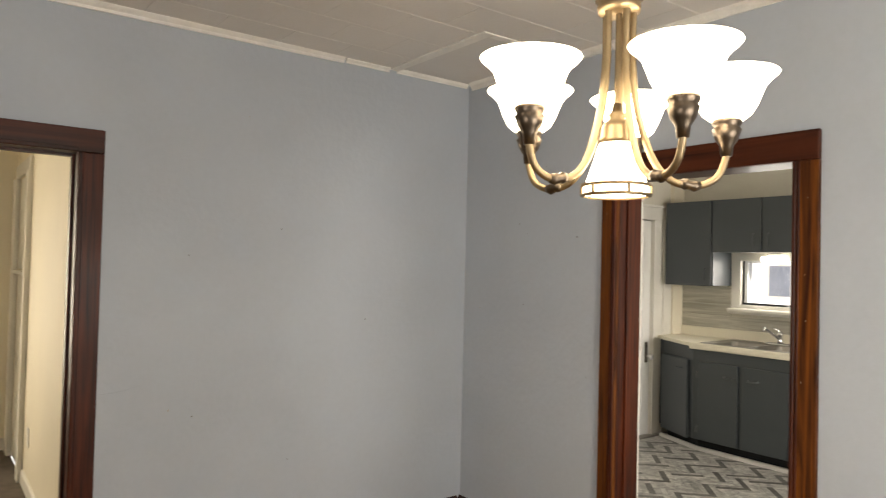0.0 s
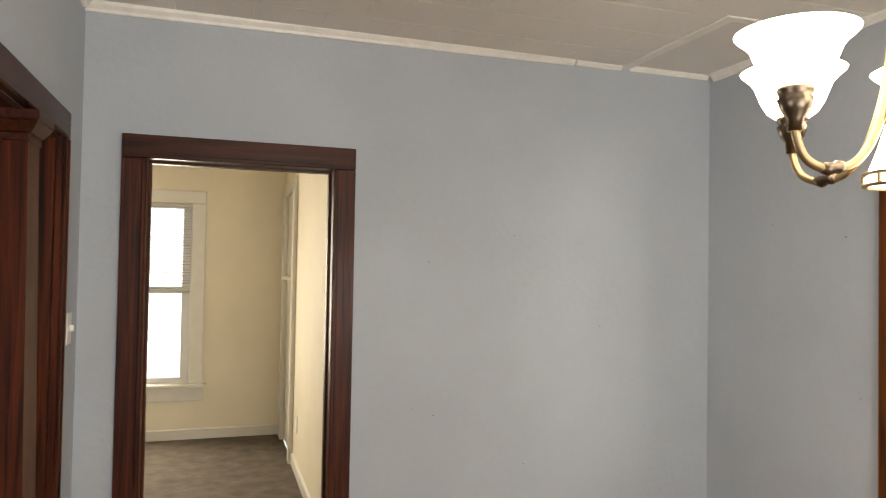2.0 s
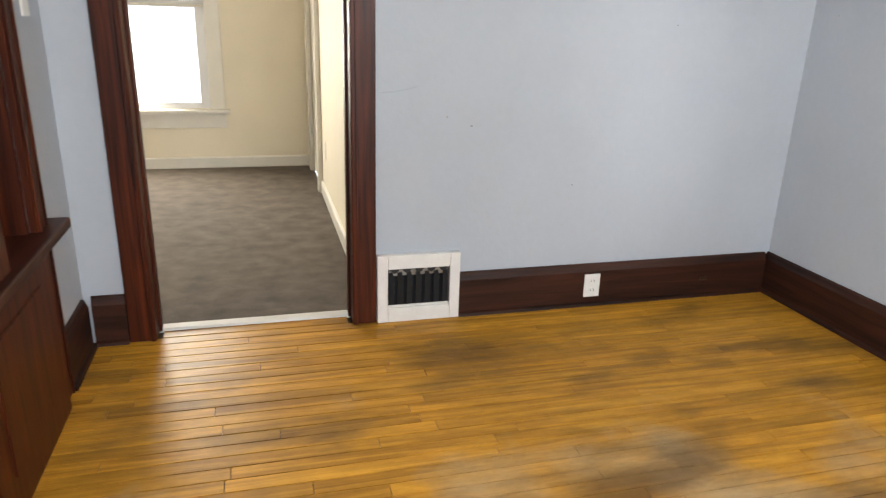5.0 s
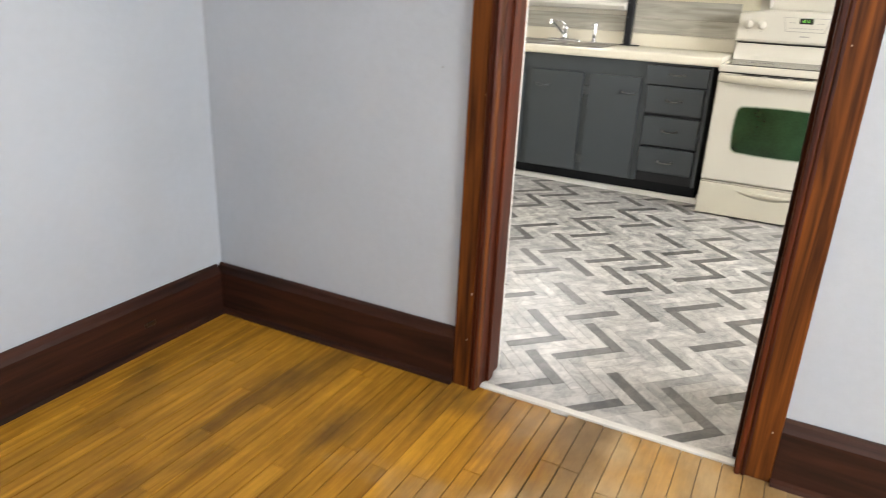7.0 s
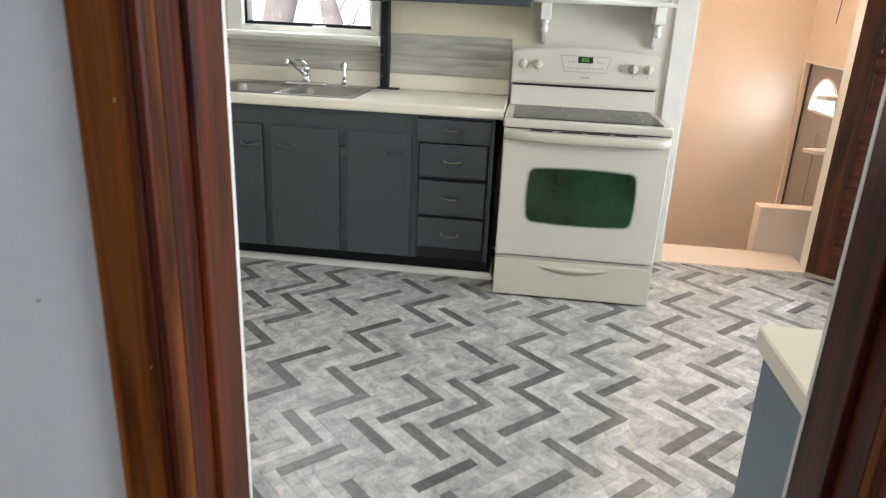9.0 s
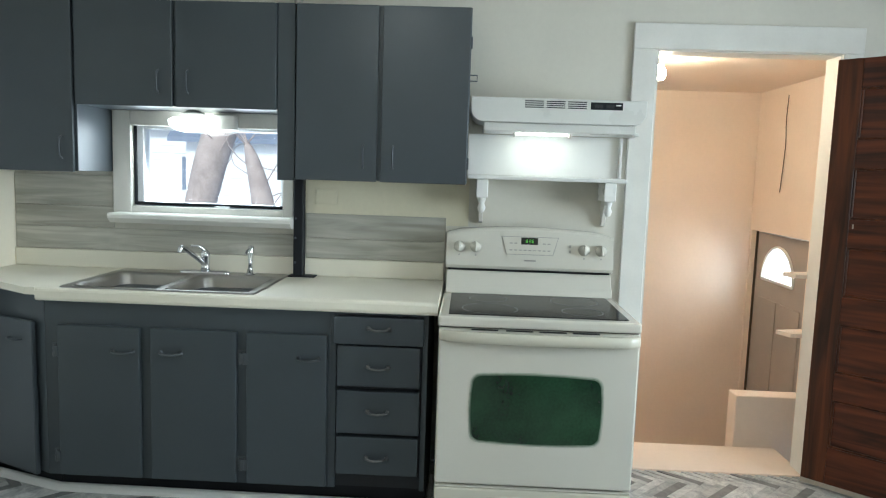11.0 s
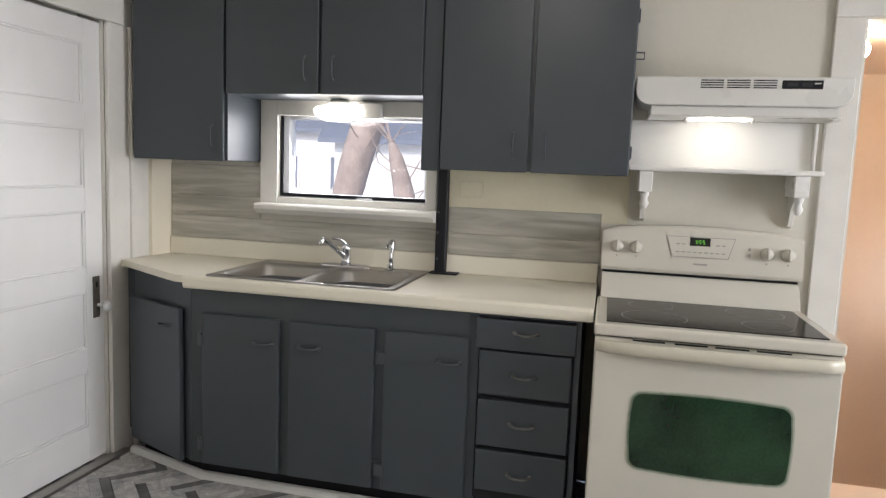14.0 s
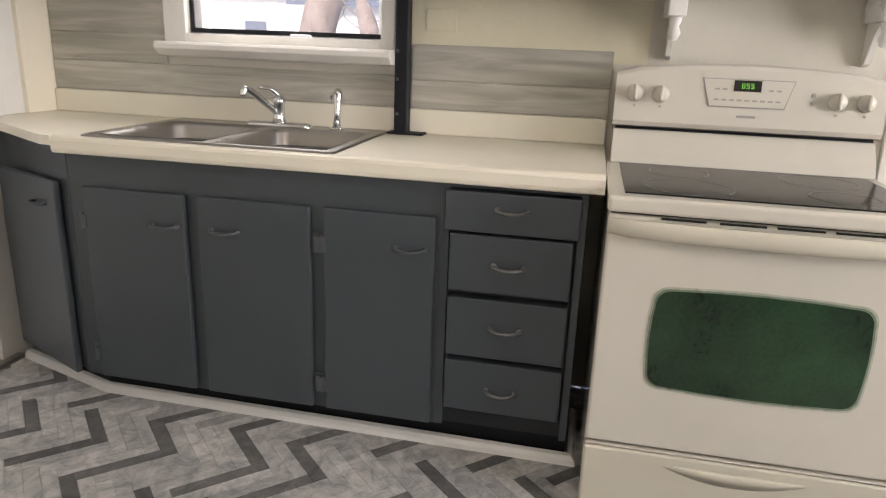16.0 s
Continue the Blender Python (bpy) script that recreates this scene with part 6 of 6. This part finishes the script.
tree("leaning_tree", (9.3, 2.42, -1.15), [(0, 0, 0), (0.1, -0.1, 1.4), (0.1, -0.35, 2.6), (0.2, -0.65, 3.6), (0.3, -1.1, 5.2), (0.3, -1.4, 7.5)], [0.24, 0.20, 0.225, 0.23, 0.19, 0.14], "bare leaning tree trunk outside the kitchen window", 3)
tree("broken_tree", (8.6, 1.0, -1.15), [(0, -0.06, 0), (0, -0.02, 1.5), (0.03, 0.1, 2.2), (0.06, 0.24, 2.7), (0.1, 0.34, 2.95)], [0.2, 0.17, 0.14, 0.09, 0.015], "bare broken tree stump with twigs outside the kitchen window", 5)


def house(name, x0, y0, x1, y1, h, ridge, label):
    t = thing(name, ((x0 + x1) / 2, (y0 + y1) / 2, -1.15), label, "house")
    z0 = -1.15
    part("wall", box((x0, y0, z0), (x1, y1, h)), M["siding"], t)
    for k in range(int((h - z0) / 0.28)):
        part("siding_board", prism([(x0 - 0.001, z0 + k * 0.28), (x0 - 0.03, z0 + k * 0.28 + 0.005), (x0 - 0.001, z0 + k * 0.28 + 0.27)], "y", y0, y1), M["siding"], t)
    xm = (x0 + x1) / 2
    part("roof", prism([(x0 - 0.5, h - 0.1), (xm, ridge), (x1 + 0.5, h - 0.1), (x1 + 0.5, h + 0.05), (xm, ridge + 0.2), (x0 - 0.5, h + 0.05)], "y", y0 - 0.4, y1 + 0.4), M["roof"], t)
    return t


hs = house("white_house", 22, -3.0, 30, 7.6, 2.3, 5.6, "white-sided house with a slate-blue roof across the yard")
hs2 = house("neighbour_house", 27, 9.0, 35, 18, 2.9, 6.2, "pale house with a grey roof behind the trees")
for y in (8.8, 11.2):
    w = part("window", box((26.93, y, 0.4), (26.97, y + 1.1, 1.9), 0.01), M["trim_white"], hs2)
    part("pane", box((26.92, y + 0.1, 0.5), (26.935, y + 1.0, 1.8)), M["roof"], w)
# siding glows by emission, standing in for daylight on it
bs2 = thing("backdrop", (-3, 9.5, -1.15), "white siding of the house next door, made to glow", "backdrop", kind="structure")
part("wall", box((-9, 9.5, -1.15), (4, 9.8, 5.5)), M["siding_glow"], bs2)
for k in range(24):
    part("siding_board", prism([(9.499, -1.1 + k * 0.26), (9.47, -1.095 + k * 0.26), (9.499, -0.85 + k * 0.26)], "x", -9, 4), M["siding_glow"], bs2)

# ---- floors, board by board ----
SW = 0.0572
setting_floor = bpy.data.objects["floor"]


def shared_box(name, lx, ly, h, bev, material):
    bm = bmesh.new()
    lo = [bm.verts.new((sx * lx / 2, sy * ly / 2, -h)) for sx, sy in ((-1, -1), (1, -1), (1, 1), (-1, 1))]
    mid = [bm.verts.new((sx * lx / 2, sy * ly / 2, -bev)) for sx, sy in ((-1, -1), (1, -1), (1, 1), (-1, 1))]
    up = [bm.verts.new((sx * (lx / 2 - bev), sy * (ly / 2 - bev), 0)) for sx, sy in ((-1, -1), (1, -1), (1, 1), (-1, 1))]
    bm.faces.new(up)
    for a, b in ((lo, mid), (mid, up)):
        for i in range(4):
            bm.faces.new((a[i], a[(i + 1) % 4], b[(i + 1) % 4], b[i]))
    me = bpy.data.meshes.new(name)
    bm.to_mesh(me)
    bm.free()
    me.materials.append(material)
    return me


lengths = (0.45, 0.6, 0.8, 1.0, 1.25)
meshes = {l: shared_box("floor_board", l - 0.0022, SW - 0.0042, 0.011, 0.0008, M["strip"]) for l in lengths}
far_v, far_f = [], []


def far_piece(xa, xb, ya, yb, z, b):
    n = len(far_v)
    far_v.extend([(xa, ya, z - 0.01), (xb, ya, z - 0.01), (xb, yb, z - 0.01), (xa, yb, z - 0.01), (xa + b, ya + b, z), (xb - b, ya + b, z), (xb - b, yb - b, z), (xa + b, yb - b, z)])
    far_f.extend([(n + 4, n + 5, n + 6, n + 7), (n, n + 1, n + 5, n + 4), (n + 1, n + 2, n + 6, n + 5), (n + 2, n + 3, n + 7, n + 6), (n + 3, n, n + 4, n + 7)])


rnd = random.Random(11)
rows = int(4.58 / SW)
count = 0
for r in range(rows):
    yc = -0.004 - SW * (r + 0.5)
    x = -3.09 - rnd.uniform(0.0, 0.5)
    end = 0.004
    while x < end - 0.02:
        l = rnd.choice(lengths)
        z = rnd.uniform(-0.0006, 0.0006)
        xa, xb = x, x + l
        x = xb
        if xb > end or xa < -3.6 or r > 38 or xb < -3.0 or count >= 300:
            far_piece(xa + 0.0006, min(xb, end) - 0.0006, yc - SW / 2 + 0.0008, yc + SW / 2 - 0.0008, z, 0.0004)
            continue
        ob = new("floor_board", meshes[l])
        ob.location = ((xa + xb) / 2, yc, z)
        ob.parent = setting_floor
        count += 1
# boards in the doorway to the carpet
for k in range(2):
    far_piece(-2.822, -2.078, 0.002 + k * SW, 0.002 + (k + 1) * SW - 0.0014, 0.0, 0.0011)
me = bpy.data.meshes.new("floor_boards_rest")
me.from_pydata(far_v, [], far_f)
me.materials.append(M["strip_far"])
fo = new("floor_boards_rest", me)
fo.parent = setting_floor
tagged(fo, "golden maple strip boards, worn and stained", "", "", "stuff")

# herringbone vinyl planks: light, middle and dark ones in a scattered repeat
PL, PW = 0.2378, 0.0433
CXS, CYS = PL * math.sqrt(2), PW * math.sqrt(2)      # repeat across and along the zigzag
kf = bpy.data.objects["floor_kitchen"]
TONES = ("plank_light", "plank_mid", "plank_dark")
pm = [shared_box("vinyl_plank", PL - 0.0009, PW - 0.0009, 0.0055, 0.0003, M[t]) for t in TONES]
rnd = random.Random(4)
near = []
# where the dark planks fall in the strips nearest the doorway; elsewhere every fourth or so
DARK = {(0, 0): (-13, -17, -20, -23, -28, -32), (1, 0): (-10, -14, -19, -22, -26, -30, -35), (2, 0): (-6, -14, -22, -26, -30, -38), (3, 0): (5, 0, -4, -7, -11, -17, -20, -27, -33, -37),
        (0, 1): (-19, -22, -26, -30, -35, -37), (1, 1): (-11, -16, -24, -27, -32), (2, 1): (-15, -19, -26, -31, -35),
        (-3, 0): (-20, -25, -28), (-2, 0): (-22, -26), (-1, 0): (-18, -23, -26), (-3, 1): (-19, -22, -31), (-2, 1): (-21, -29), (-1, 1): (-22, -27, -31),
        (4, 0): (10, 7, 3, -1, -6, -9), (3, 1): (10, 7, 3, -1, -6, -9)}
for c in range(-5, 8):
    for upright in (0, 1):
        tone = {}
        known = DARK.get((c, upright), ())
        for k in known:
            tone[k] = 2
        n = -78
        while n < 18:
            if not known or n < min(known) - 3 or n > max(known) + 3:
                tone[n] = 2
            gap = rnd.choice((4, 4, 5, 5, 6))
            if rnd.random() < 0.55:
                tone.setdefault(n + rnd.choice((1, 2)), 1)
            n += gap
        for n in range(-78, 18):
            p = Vector((1.261 + CXS * (c + 0.5 * upright), CYS * (n - (0.12 if upright else 0.62)), 0))
            if -0.06 < p.x < EX and -4.55 < p.y < 0.9:
                near.append((p, 45 if not upright else 135, tone.get(n, 0), 0.165 < p.x < EX - 0.1 and -4.45 < p.y < 0.7))
near.sort(key=lambda q: (q[0] - Vector((1.9, -1.4, 0))).length)
made = 0
rest = {0: ([], []), 1: ([], []), 2: ([], [])}
for p, a, tone, inside in near:
    if inside and made < 300:
        ob = new("vinyl_plank", pm[tone])
        ob.location, ob.rotation_euler = (p.x, p.y, 0.0), (0, 0, radians(a))
        ob.parent = kf
        made += 1
        continue
    d = Matrix.Rotation(radians(a), 3, "Z")
    vs, fs = rest[tone]
    n = len(vs)
    corners = [d @ Vector((sx * (PL / 2 - 0.0007), sy * (PW / 2 - 0.0007), 0)) + p for sx, sy in ((-1, -1), (1, -1), (1, 1), (-1, 1))]
    if min(v.x for v in corners) < 0.042:
        # planks cut off along the threshold
        cut = []
        for a0, b0 in zip(corners, corners[1:] + corners[:1]):
            if a0.x >= 0.042:
                cut.append((a0.x, a0.y, 0.0))
            if (a0.x - 0.042) * (b0.x - 0.042) < 0:
                f = (0.042 - a0.x) / (b0.x - a0.x)
                cut.append((0.042, a0.y + f * (b0.y - a0.y), 0.0))
        if len(cut) > 2:
            vs.extend(cut)
            fs.append(tuple(range(n, n + len(cut))))
        continue
    for z, e in ((-0.0055, 0.0004), (0.0, 0.0007)):
        for sx, sy in ((-1, -1), (1, -1), (1, 1), (-1, 1)):
            v = d @ Vector((sx * (PL / 2 - e), sy * (PW / 2 - e), 0)) + p
            vs.append((min(max(v.x, 0.042), EX - 0.001), min(max(v.y, -4.59), 0.929), z))
    fs.extend([(n + 4, n + 5, n + 6, n + 7), (n, n + 1, n + 5, n + 4), (n + 1, n + 2, n + 6, n + 5), (n + 2, n + 3, n + 7, n + 6), (n + 3, n, n + 4, n + 7)])
for tone, (vs, fs) in rest.items():
    me = bpy.data.meshes.new("vinyl_planks_rest")
    me.from_pydata(vs, [], fs)
    me.materials.append(M[TONES[tone] + "_rest"])
    fo = new("vinyl_planks_rest", me)
    fo.parent = kf
    tagged(fo, ("pale grey", "middle grey", "dark grey")[tone] + " herringbone vinyl planks", "", "", "stuff")
